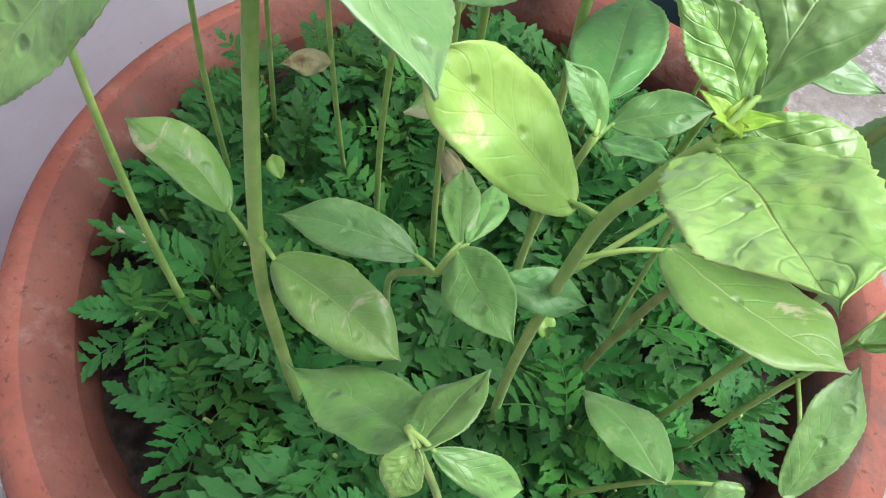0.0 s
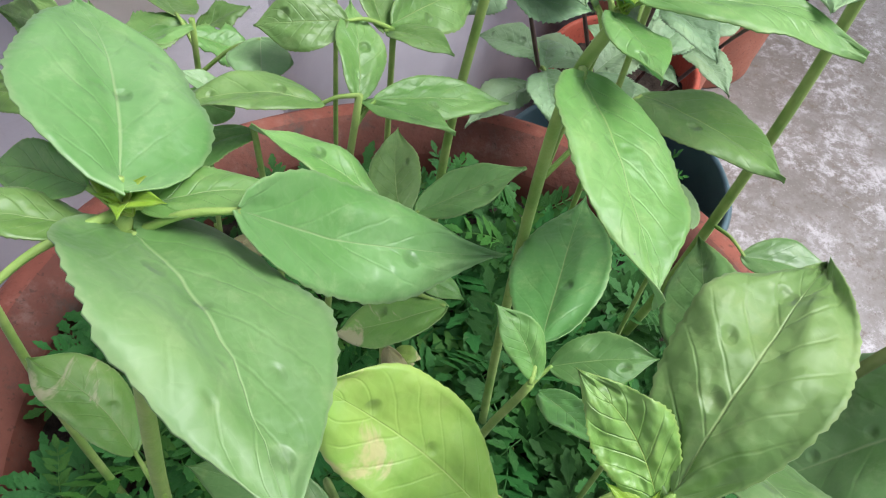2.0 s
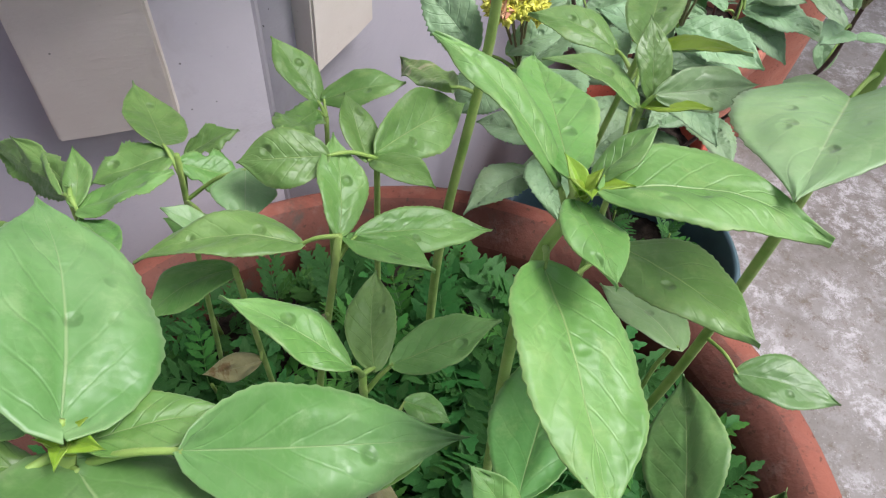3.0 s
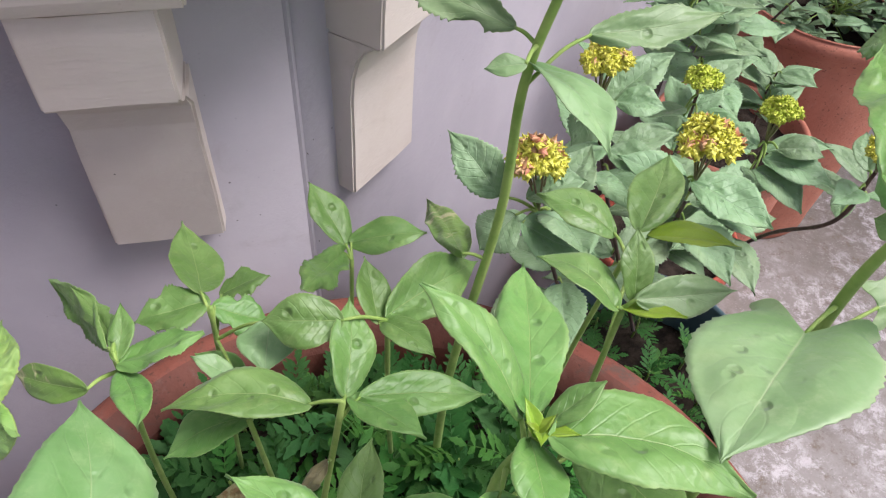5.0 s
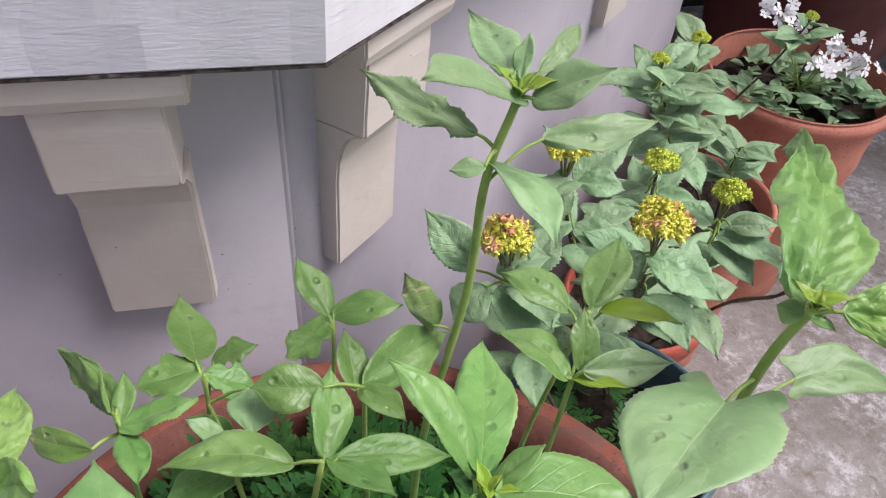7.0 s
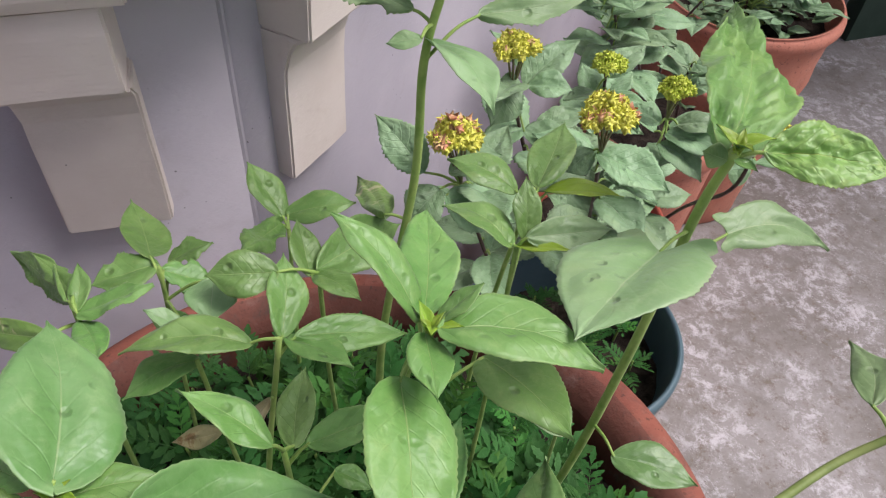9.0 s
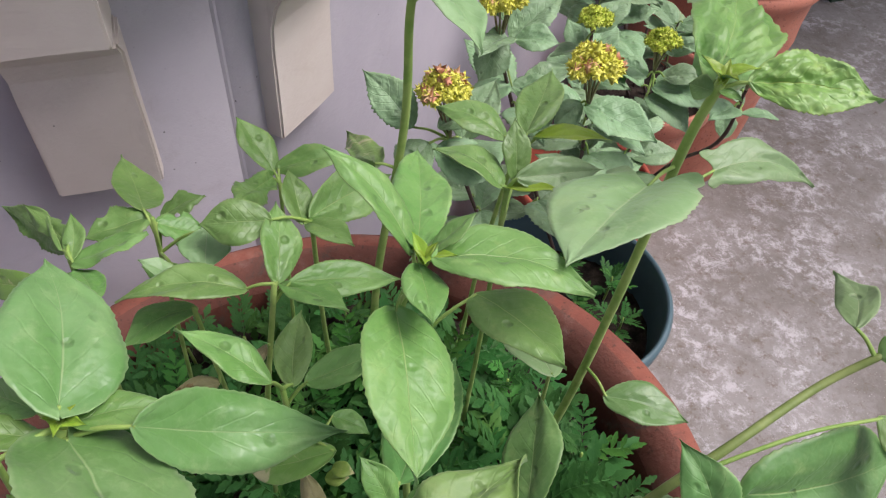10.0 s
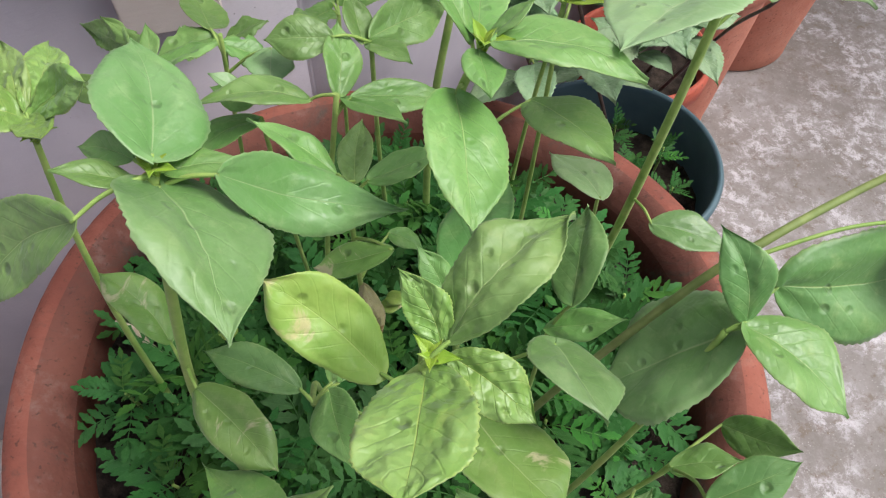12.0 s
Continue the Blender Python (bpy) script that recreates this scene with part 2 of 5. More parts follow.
BLUE = plain("blue_green_plastic", (0.055, 0.105, 0.125), (0.085, 0.145, 0.165), 0.45, 14, 0.1)
SOIL = plain("dark_soil", (0.012, 0.009, 0.007), (0.05, 0.038, 0.028), 0.95, 70, 1.0, 0.2)
WALL = painted("lavender_grey_paint", (0.45, 0.425, 0.47), (0.53, 0.50, 0.54), (0.32, 0.28, 0.29))
CREAM = painted("cream_paint", (0.60, 0.53, 0.47), (0.68, 0.62, 0.56), (0.42, 0.35, 0.29))
WHITE = painted("white_paint", (0.74, 0.73, 0.77), (0.80, 0.79, 0.82), (0.5, 0.47, 0.46), 0.5, 1.0, 0.45)
GRIME = plain("black_grime", (0.025, 0.02, 0.018), (0.16, 0.13, 0.12), 0.95, 160, 0.6)
FLOOR = concrete("stained_concrete")
FLORET = plain("hydrangea_floret", (0.60, 0.62, 0.05), (0.84, 0.80, 0.17), 0.5, 330, 0.2)
FLORET_GREEN = plain("hydrangea_floret_green", (0.44, 0.58, 0.045), (0.68, 0.73, 0.12), 0.5, 330, 0.2)
FLORET_PINK = plain("hydrangea_floret_pink", (0.60, 0.24, 0.15), (0.72, 0.52, 0.24), 0.55, 120, 0.2)
PETAL_WHITE = plain("white_petal", (0.76, 0.76, 0.74), (0.84, 0.84, 0.84), 0.6, 80, 0.2)
# near-black that stands in for missing light at the far end
UNLIT = plain("unlit_black", (0.012, 0.012, 0.013), (0.03, 0.028, 0.028), 0.6, 9)
DARK_GREEN = plain("dark_green_paint", (0.012, 0.035, 0.022), (0.025, 0.055, 0.035), 0.5, 9)
MAROON = plain("maroon_glaze", (0.075, 0.016, 0.014), (0.12, 0.03, 0.026), 0.4, 9)


# ---- helpers of this scene ----
def part(name, bm, material, parent=None, label=""):
    """Links a bmesh as one mesh object under a thing or a part."""
    me = bpy.data.meshes.new(name)
    bm.to_mesh(me)
    bm.free()
    return part_of(name, me, material, parent, label)


def part_of(name, me, material, parent=None, label=""):
    if not me.materials:
        for mt in material if isinstance(material, (list, tuple)) else (material,):
            me.materials.append(mt)
    ob = new(name, me)
    if parent is not None:
        ob.parent = parent
    if label:
        tagged(ob, label)
    return ob


def smooth(bm):
    for f in bm.faces:
        f.smooth = True
    return bm


def thing(name, at, label, category, group=""):
    ob = new(name)
    ob.empty_display_size = 0.03
    ob.location = at
    tagged(ob, label, category, group)
    bpy.context.view_layer.update()
    return ob


def under(ob, parent):
    """Hangs ob, built in world places, under parent, whose own place is taken off."""
    ob.parent = parent
    ob.matrix_parent_inverse = parent.matrix_world.inverted()
    return ob


def box(bm, x0, x1, y0, y1, z0, z1, m=None):
    vs = [bm.verts.new(((x0, x1)[i & 1], (y0, y1)[i >> 1 & 1], (z0, z1)[i >> 2 & 1])) for i in range(8)]
    for f in ((0, 2, 3, 1), (4, 5, 7, 6), (0, 1, 5, 4), (1, 3, 7, 5), (3, 2, 6, 7), (2, 0, 4, 6)):
        bm.faces.new([vs[i] for i in f])
    if m is not None:
        bmesh.ops.transform(bm, matrix=m, verts=vs)
    return vs


def lathe(profile, steps=96, wobble=0.0, seed=0, squash=0.0):
    """Turns a closed or open profile of (radius, height) round the z axis."""
    bm = bmesh.new()
    rings = []
    for r, z in profile:
        ring = []
        for i in range(steps):
            a = 2 * math.pi * i / steps
            k = 1 + wobble * noise.noise(Vector((math.cos(a) * 1.7, math.sin(a) * 1.7, z * 9 + seed)))
            ring.append(bm.verts.new((r * k * math.cos(a), r * k * math.sin(a), z + wobble * 0.25 * noise.noise(Vector((math.cos(a) * 2, math.sin(a) * 2, seed + 7))))))
        rings.append(ring)
    for a, b in zip(rings, rings[1:]):
        for i in range(steps):
            j = (i + 1) % steps
            bm.faces.new((a[i], a[j], b[j], b[i]))
    bmesh.ops.recalc_face_normals(bm, faces=bm.faces)
    return smooth(bm)


def round_line(points, per=8):
    """A smooth line through the given points."""
    pts = [Vector(p) for p in points]
    if len(pts) == 2:
        return [pts[0].lerp(pts[1], i / per) for i in range(per + 1)]
    ext = [2 * pts[0] - pts[1], *pts, 2 * pts[-1] - pts[-2]]
    out = []
    for a, b, c, d in zip(ext, ext[1:], ext[2:], ext[3:]):
        for i in range(per):
            t = i / per
            out.append(0.5 * (2 * b + (c - a) * t + (2 * a - 5 * b + 4 * c - d) * t * t + (3 * b - a - 3 * c + d) * t ** 3))
    out.append(pts[-1])
    return out


def tube(line, r0, r1, sides=8, bm=None, uneven=0.06, seed=0.0):
    """A round stalk along a line, tapering from r0 to r1, capped at both ends."""
    bm = bm or bmesh.new()
    rings, last = [], None
    for i, p in enumerate(line):
        d = (line[min(i + 1, len(line) - 1)] - line[max(i - 1, 0)]).normalized()
        a = d.orthogonal().normalized() if last is None else (last - d * last.dot(d)).normalized()
        last, b = a, d.cross(a)
        r = (r0 + (r1 - r0) * i / (len(line) - 1)) * (1 + uneven * noise.noise(p * 60 + Vector((seed, 0, 0))))
        rings.append([bm.verts.new(p + r * (math.cos(2 * math.pi * k / sides) * a + math.sin(2 * math.pi * k / sides) * b)) for k in range(sides)])
    for a, b in zip(rings, rings[1:]):
        for k in range(sides):
            bm.faces.new((a[k], a[(k + 1) % sides], b[(k + 1) % sides], b[k]))
    bm.faces.new(rings[0][::-1]), bm.faces.new(rings[-1])
    return smooth(bm)


def outline(s, peak, point, lobe=0.0):
    """Half the width of a leaf at the share s of its length, 1 at its widest."""
    if s <= peak:
        return max(math.sin(0.5 * math.pi * s / peak), 0.0) ** (0.62 - 0.5 * lobe)
    q = (s - peak) / (1 - peak)
    return max(1 - q ** point, 0.0) ** (1.0 + 0.42 * q)


def leaf_mesh(length, half, peak=0.4, arch=0.05, fold=0.10, teeth=0.03, quilt=0.010, seed=0, point=1.75, curl=0.0, wave=0.02, rows=32, cols=16, bite=0.0, lobe=0.12, droop=0.0, lean=None, ragged=0.10):
    """A leaf of two skins along +y with its upper side to +z: toothed rim, folded midrib, quilted blade, drooping tip."""
    rnd = random.Random(seed)
    bm = bmesh.new()
    uv = bm.loops.layers.uv.new("uv")
    top, low, coord = [], [], {}
    off = Vector((rnd.uniform(-50, 50), rnd.uniform(-50, 50), rnd.uniform(-50, 50)))
    lean = rnd.uniform(-0.06, 0.06) if lean is None else lean
    for j in range(rows + 1):
        s = j / rows
        rt, rl = [], []
        for i in range(cols + 1):
            u = 2 * i / cols - 1
            w = half * max(outline(s, peak, point, lobe), 0.012)
            if lobe > 0.3:
                w = max(w, half * 0.80 * max(0.0, 1 - s / peak) ** 0.5)
            w *= 1 + ragged * noise.noise(off + Vector((s * 4.0, 9.0 if u > 0 else -9.0, 1.0)))
            edge = abs(u) ** 5
            tooth = 1 + teeth * edge * (rnd.uniform(0.2, 1.3) if j % 2 else rnd.uniform(-1.0, 0.1)) * (1 if j else 0)
            if bite:
                gap = noise.noise(Vector((s * 7, u * 1.5, seed * 1.7)))
                tooth *= 1 - 1.3 * bite * u * u * max(0.0, gap)
            x = u * w * tooth + lean * length * math.sin(math.pi * s) * 0.6
            y = length * s - fold * 0.2 * w * abs(u) - lobe * half * (1.9 if lobe > 0.3 else 1.0) * abs(u) ** 1.4 * max(0.0, 1 - s / (peak if lobe > 0.3 else 0.286)) * (1.35 - abs(u) ** 4 if lobe > 0.3 else 1.0)
            z = 4 * arch * length * s * (1 - s) + fold * abs(u) * w - curl * w * u * u
            z += wave * length * noise.noise(off + Vector((u * 1.4, s * 3.2, 0))) * (0.35 + abs(u))
            z += 0.07 * w * math.sin(math.pi * min(1.0, abs(u) * 1.05)) - droop * length * s * s * s
            cell = abs(math.sin(math.pi * (s * 9 - abs(u) * 2.1)))
            z += quilt * length * (cell - 0.5) * min(1.0, abs(u) * 3) * (1 - edge) * (0.5 + noise.noise(off + Vector((u * 2, s * 4, 7))))
            z += quilt * length * (noise.noise(off + Vector((u * 4.5, s * 9, 3))) + 0.5 * noise.noise(off + Vector((u * 9, s * 18, 5))))
            t = bm.verts.new((x, y, z))
            b = bm.verts.new((x, y, z - 0.00035 - 0.0008 * max(0.0, 1 - abs(u) * 5) * (1 - s)))
            coord[t] = coord[b] = (0.5 + u / 2, s)
            rt.append(t), rl.append(b)
        top.append(rt), low.append(rl)
    for j in range(rows):
        for i in range(cols):
            f = bm.faces.new((top[j][i], top[j][i + 1], top[j + 1][i + 1], top[j + 1][i]))
            g = bm.faces.new((low[j][i], low[j + 1][i], low[j + 1][i + 1], low[j][i + 1]))
            g.material_index = 1
        for i in (0, cols):
            bm.faces.new((top[j][i], top[j + 1][i], low[j + 1][i], low[j][i]) if i == 0 else (top[j][i], low[j][i], low[j + 1][i], top[j + 1][i]))
    for f in bm.faces:
        f.smooth = True
        for lp in f.loops:
            lp[uv].uv = coord[lp.vert]
    me = bpy.data.meshes.new("leaf")
    bm.to_mesh(me)
    bm.free()
    return me


def leaf_pose(base, tip, normal):
    b, t, n = Vector(base), Vector(tip), Vector(normal)
    y = (t - b).normalized()
    n = (n - y * n.dot(y)).normalized()
    x = y.cross(n)
    m = Matrix((x, y, n)).transposed().to_4x4()
    m.translation = b
    return m


# ---- the setting: yard floor, the house's bay with its ledge and brackets, the far end ----
bm = bmesh.new()
bmesh.ops.create_grid(bm, x_segments=60, y_segments=60, size=4.0)
for v in bm.verts:
    v.co.z = 0.004 * noise.noise(Vector((v.co.x * 2.2, v.co.y * 2.2, 0)))
    if max(abs(v.co.x), abs(v.co.y)) > 3.99:
        v.co.xy *= 12
ground = part("ground", smooth(bm), FLOOR)
tagged(ground, "weathered grey concrete yard floor with pale and brown stains", "floor", kind="structure")

CORNER = Vector((-0.10, 0.247, 0.0))
LEDGE_Z, LEDGE_OUT = 0.872, 0.058
TURNS = (19.0, 64.0, 109.0)
BAY_LONG = 0.95
M1 = Matrix.Translation(CORNER) @ pose(0, 0, 0, 0, 0, TURNS[0])
M2 = Matrix.Translation(CORNER) @ pose(0, 0, 0, 0, 0, TURNS[1])
FAR = M2 @ Vector((BAY_LONG, 0, 0))
M3 = Matrix.Translation(FAR) @ pose(0, 0, 0, 0, 0, TURNS[2])


def wall(name, m, x0, x1, z1, material, label):
    bm = bmesh.new()
    box(bm, x0, x1, 0.0, 0.16, 0.0, z1, m)
    bmesh.ops.subdivide_edges(bm, edges=bm.edges, cuts=6, use_grid_fill=True)
    for v in bm.verts:
        v.co += 0.0012 * noise.noise_vector(v.co * 3)
    bmesh.ops.bevel(bm, geom=[e for e in bm.edges if len(e.link_faces) == 2 and e.calc_face_angle(0) > 1.2], offset=0.004, segments=2, affect="EDGES")
    ob = part(name, smooth(bm), material)
    return tagged(ob, label, "wall", kind="structure")


wall("wall_south", M1, -2.6, 0.0, 2.9, WALL, "lavender grey painted plaster wall of a bay")
wall("wall_east", M2, 0.0, BAY_LONG, 2.9, WALL, "lavender grey painted plaster side of the bay")
wall("wall_north", M3, 0.0, 1.1, 2.9, WALL, "grey painted plaster return of the bay")


def ledge_line(out):
    """The bay's outline pushed outwards, from the far side of the return to the left end."""
    pts = [M1 @ Vector((-2.6, -out, 0))]
    for a, b in ((0, 1), (1, 2)):
        c = CORNER if a == 0 else FAR
        n1 = Vector((math.sin(radians(TURNS[a])), -math.cos(radians(TURNS[a])), 0))
        n2 = Vector((math.sin(radians(TURNS[b])), -math.cos(radians(TURNS[b])), 0))
        pts.append(c + out * (n1 + n2) / (1 + n1.dot(n2)))
    pts.append(M3 @ Vector((1.1, -out, 0)))
    return pts


def band(profile, per=70, rough=0.0, seed=0):
    """A moulding that runs round the bay; its profile is (outwards, height), from the wall out and back."""
    bm = bmesh.new()
    rows = []
    for out, z in profile:
        line, row = ledge_line(out), []
        for a, b in zip(line, line[1:]):
            for i in range(per):
                p = a.lerp(b, i / per)
                k = rough * noise.noise(Vector((p.x * 55, p.y * 55, z * 60 + seed)))
                row.append(bm.verts.new((p.x + k * 0.4, p.y - k, z + k * 0.8)))
        row.append(bm.verts.new((*line[-1].xy, z)))
        rows.append(row)
    for a, b in zip(rows, rows[1:]):
        for i in range(len(a) - 1):
            bm.faces.new((a[i], a[i + 1], b[i + 1], b[i]))
    bmesh.ops.recalc_face_normals(bm, faces=bm.faces)
    return smooth(bm)


Z = LEDGE_Z
ledge = part("ledge", band([(-0.02, Z + 0.002), (0.030, Z + 0.002), (LEDGE_OUT - 0.006, Z), (LEDGE_OUT, Z + 0.005), (LEDGE_OUT + 0.001, Z + 0.03), (LEDGE_OUT + 0.003, Z + 0.075), (LEDGE_OUT + 0.005, Z + 0.115), (LEDGE_OUT - 0.004, Z + 0.124), (-0.02, Z + 0.132)], 150, 0.0024), WHITE)
for f in ledge.data.polygons:
    f.use_smooth = False
tagged(ledge, "thick white painted window ledge with a worn lower edge", "ledge", kind="structure")
grime = part("grime_line", band([(LEDGE_OUT - 0.008, Z + 0.0015), (LEDGE_OUT - 0.005, Z - 0.0004), (LEDGE_OUT - 0.0004, Z + 0.0016), (LEDGE_OUT - 0.002, Z + 0.003)], 210, 0.0022, 4), GRIME, ledge, "black flaking dirt along the lower edge")


def bracket(m, seed):
    """A painted bracket: cap strip, square block, hollow curve and a flat tail against the wall."""
    rnd = random.Random(seed)
    ob = thing("bracket", (m @ Vector((0, 0, 0.66))), "cream painted plaster bracket under the white ledge", "bracket", "brackets under the ledge")
    w = 0.036

    def solid(name, profile, half, material, label="", shift=0.0):
        bm = bmesh.new()
        sides = []
        for x in (-half, -half * 0.4, half * 0.4, half):
            sides.append([bm.verts.new(m @ Vector((x + shift + 0.0006 * rnd.uniform(-1, 1), -d, z + 0.0006 * rnd.uniform(-1, 1)))) for d, z in profile])
        n = len(profile)
        for a, b in zip(sides, sides[1:]):
            for i in range(n):
                j = (i + 1) % n
                bm.faces.new((a[i], a[j], b[j], b[i]))
        bm.faces.new(sides[0]), bm.faces.new(sides[-1][::-1])
        bmesh.ops.recalc_face_normals(bm, faces=bm.faces)
        bmesh.ops.bevel(bm, geom=[e for e in bm.edges if len(e.link_faces) == 2 and e.calc_face_angle(0) > 0.9], offset=0.0016, segments=2, affect="EDGES")
        return under(part(name, bm, material, None, label), ob)

    solid("cap", [(-0.002, 0.849), (0.049, 0.849), (0.052, 0.858), (0.052, 0.8715), (-0.002, 0.8715)], w + 0.012, CREAM)
    solid("block", [(-0.002, 0.789), (0.040, 0.789), (0.042, 0.792), (0.0425, 0.806), (0.044, 0.83), (0.044, 0.8485), (-0.002, 0.8485)], w - 0.001, CREAM, shift=-0.0015)
    tail = [(-0.002, 0.659), (0.0150, 0.659), (0.0160, 0.700), (0.0170, 0.742)]
    tail += [(0.0170 + 0.0200 * (1 - math.cos(a)), 0.742 + 0.046 * math.sin(a)) for a in (0.4, 0.8, 1.15, 1.45)]
    solid("tail", [*tail, (0.038, 0.7885), (-0.002, 0.7885)], w, CREAM)
    return ob


for k, x in enumerate((-0.096, -0.62, -1.15, -1.68)):
    bracket(M1 @ Matrix.Translation((x, 0, 0)), 3 + k)
for k, x in enumerate((0.066, 0.56)):
    bracket(M2 @ Matrix.Translation((x, 0, 0)), 13 + k)

# unseen plain walls behind and beside the viewer, added to hold skylight off the bay
for nm, x0, x1, y0, y1 in (("wall_behind", -2.7, 3.2, -1.75, -1.6), ("wall_west", -1.55, -1.4, -1.6, 0.2)):
    bm = bmesh.new()
    box(bm, x0, x1, y0, y1, 0.0, 1.35 if nm == "wall_behind" else 2.6)
    tagged(part(nm, bm, WALL), "unseen plain grey wall added to shade the bay", "wall", kind="structure")

# the dim far end of the yard, its dimness put into the wall's near-black colour
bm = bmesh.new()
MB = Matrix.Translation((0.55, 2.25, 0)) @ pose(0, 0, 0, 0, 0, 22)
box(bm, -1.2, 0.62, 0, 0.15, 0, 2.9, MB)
back = part("wall_back", bm, UNLIT)
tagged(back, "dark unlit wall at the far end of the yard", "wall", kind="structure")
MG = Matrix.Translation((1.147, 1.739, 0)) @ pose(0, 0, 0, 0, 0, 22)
# unseen slab, added to keep skylight off the far floor
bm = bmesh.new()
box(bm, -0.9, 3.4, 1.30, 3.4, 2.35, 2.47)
tagged(part("ceiling", bm, UNLIT), "unseen ceiling slab added to shade the far end of the yard", "ceiling", kind="structure")
gate = thing("gate", MG.translation, "dark green painted metal gate at the end of the yard", "gate")
bm = bmesh.new()
box(bm, -0.06, 2.2, 0, 0.05, 0.0, 2.3, MG)
under(part("panel", bm, DARK_GREEN), gate)
for x in (0.3, 0.9, 1.5):
    bm = bmesh.new()
    box(bm, x, x + 0.04, -0.012, 0.0, 0.05, 2.2, MG)
    under(part("bar", bm, DARK_GREEN), gate)


# ---- pots ----
def pot(name, at, rim_r, height, base_r, wall_t, material, label, lip=0.03, lip_out=0.012, soil_z=None, category="flower pot", grooves=(), seed=0, wobble=0.006, rolled=False):
    ob = thing(name, (at[0], at[1], 0), label, category)
    top, r = height, rim_r
    body_r = r - lip_out
    prof = [(0.001, 0.0), (base_r, 0.0), (base_r + 0.004, 0.006)]
    for i in range(1, 15):
        z = 0.006 + (top - lip - 0.006) * i / 14
        q = z / (top - lip)
        rr = base_r + (body_r - base_r) * (q ** 0.8)
        if any(abs(z - g) < (top - lip) / 26 for g in grooves):
            rr += 0.0035
        prof.append((rr, z))
    if rolled:
        prof += [(r - 0.006, top - lip * 0.86), (r, top - lip * 0.55), (r - 0.0005, top - lip * 0.3), (r - 0.005, top - 0.005), (r - 0.012, top - 0.0005),
                 (r - wall_t * 0.50, top), (r - wall_t * 0.64, top - 0.003), (r - wall_t * 0.82, top - 0.011), (r - wall_t * 0.96, top - 0.022), (r - wall_t - 0.002, top - 0.034)]
    else:
        prof += [(r - 0.003, top - lip * 0.98), (r, top - lip * 0.9), (r + 0.001, top - 0.006), (r - 0.002, top - 0.001), (r - wall_t * 0.7, top), (r - wall_t, top - 0.004), (r - wall_t - 0.001, top - 0.02)]
    prof += [(r - wall_t - 0.006, top - 0.06), (body_r - wall_t - 0.014, top * 0.62), (body_r - wall_t - 0.02, top * 0.55)]
    bm = lathe(prof, 112, wobble, seed)
    # inner wall faces take the darker colour that holds the pot's inner shade
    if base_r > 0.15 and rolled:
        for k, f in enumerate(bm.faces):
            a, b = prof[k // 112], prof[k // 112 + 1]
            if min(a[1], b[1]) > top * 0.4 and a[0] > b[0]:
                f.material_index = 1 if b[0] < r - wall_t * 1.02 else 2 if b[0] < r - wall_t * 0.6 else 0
    part("body", bm, (material, TERRA_SHADED, TERRA_LIP), ob)
    if soil_z:
        bm = bmesh.new()
        bmesh.ops.create_grid(bm, x_segments=40, y_segments=40, size=1.0)
        rs = r - wall_t - 0.002
        for v in bm.verts:
            x, y = v.co.x, v.co.y
            v.co.x, v.co.y = x * math.sqrt(1 - y * y / 2) * rs, y * math.sqrt(1 - x * x / 2) * rs
            v.co.z = soil_z + 0.006 * noise.noise(Vector((v.co.x * 40, v.co.y * 40, seed))) + 0.004 * noise.noise(Vector((v.co.x * 120, v.co.y * 120, seed)))
        part("soil", smooth(bm), SOIL, ob, "dark crumbly potting soil")
    return ob


RIM_R, RIM_Z, SOIL_Z = 0.26, 0.575, 0.528
main_pot = pot("terracotta_pot", (0, 0), RIM_R, RIM_Z, 0.165, 0.044, TERRA, "large old terracotta pot with a thick rounded rim and lime marks", 0.05, 0.016, SOIL_Z, seed=2, rolled=True, wobble=0.01)
blue_pot = pot("plastic_pot", (0.196, 0.346), 0.124, 0.40, 0.09, 0.007, BLUE, "blue green plastic pot with marigold seedlings", 0.022, 0.006, 0.335, seed=5, wobble=0.001)
pot_c = pot("terracotta_pot", (0.251, 0.584), 0.097, 0.35, 0.07, 0.008, TERRA_RED, "small red terracotta pot holding a hydrangea", 0.035, 0.008, 0.315, seed=6, wobble=0.002)
pot_b = pot("terracotta_pot", (0.369, 0.825), 0.117, 0.35, 0.085, 0.010, TERRA_NEW, "medium terracotta pot holding a hydrangea", 0.035, 0.008, 0.315, seed=7, wobble=0.002)
pot_a = pot("terracotta_pot", (0.533, 1.062), 0.162, 0.45, 0.115, 0.013, TERRA_NEW, "wide clean terracotta pot with white flowers", 0.036, 0.012, 0.40, seed=8, wobble=0.002, grooves=(0.33, 0.28, 0.23), rolled=True)
pot_m = pot("glazed_pot", (0.70, 1.62), 0.24, 0.55, 0.17, 0.02, MAROON, "big dark maroon pot in the shade", 0.05, 0.012, 0.50, seed=9, grooves=(0.3, 0.42))


# ---- sunflower plants ----
def stem_point(line, z):
    best = min(range(len(line)), key=lambda i: abs(line[i].z - z))
    return line[best]


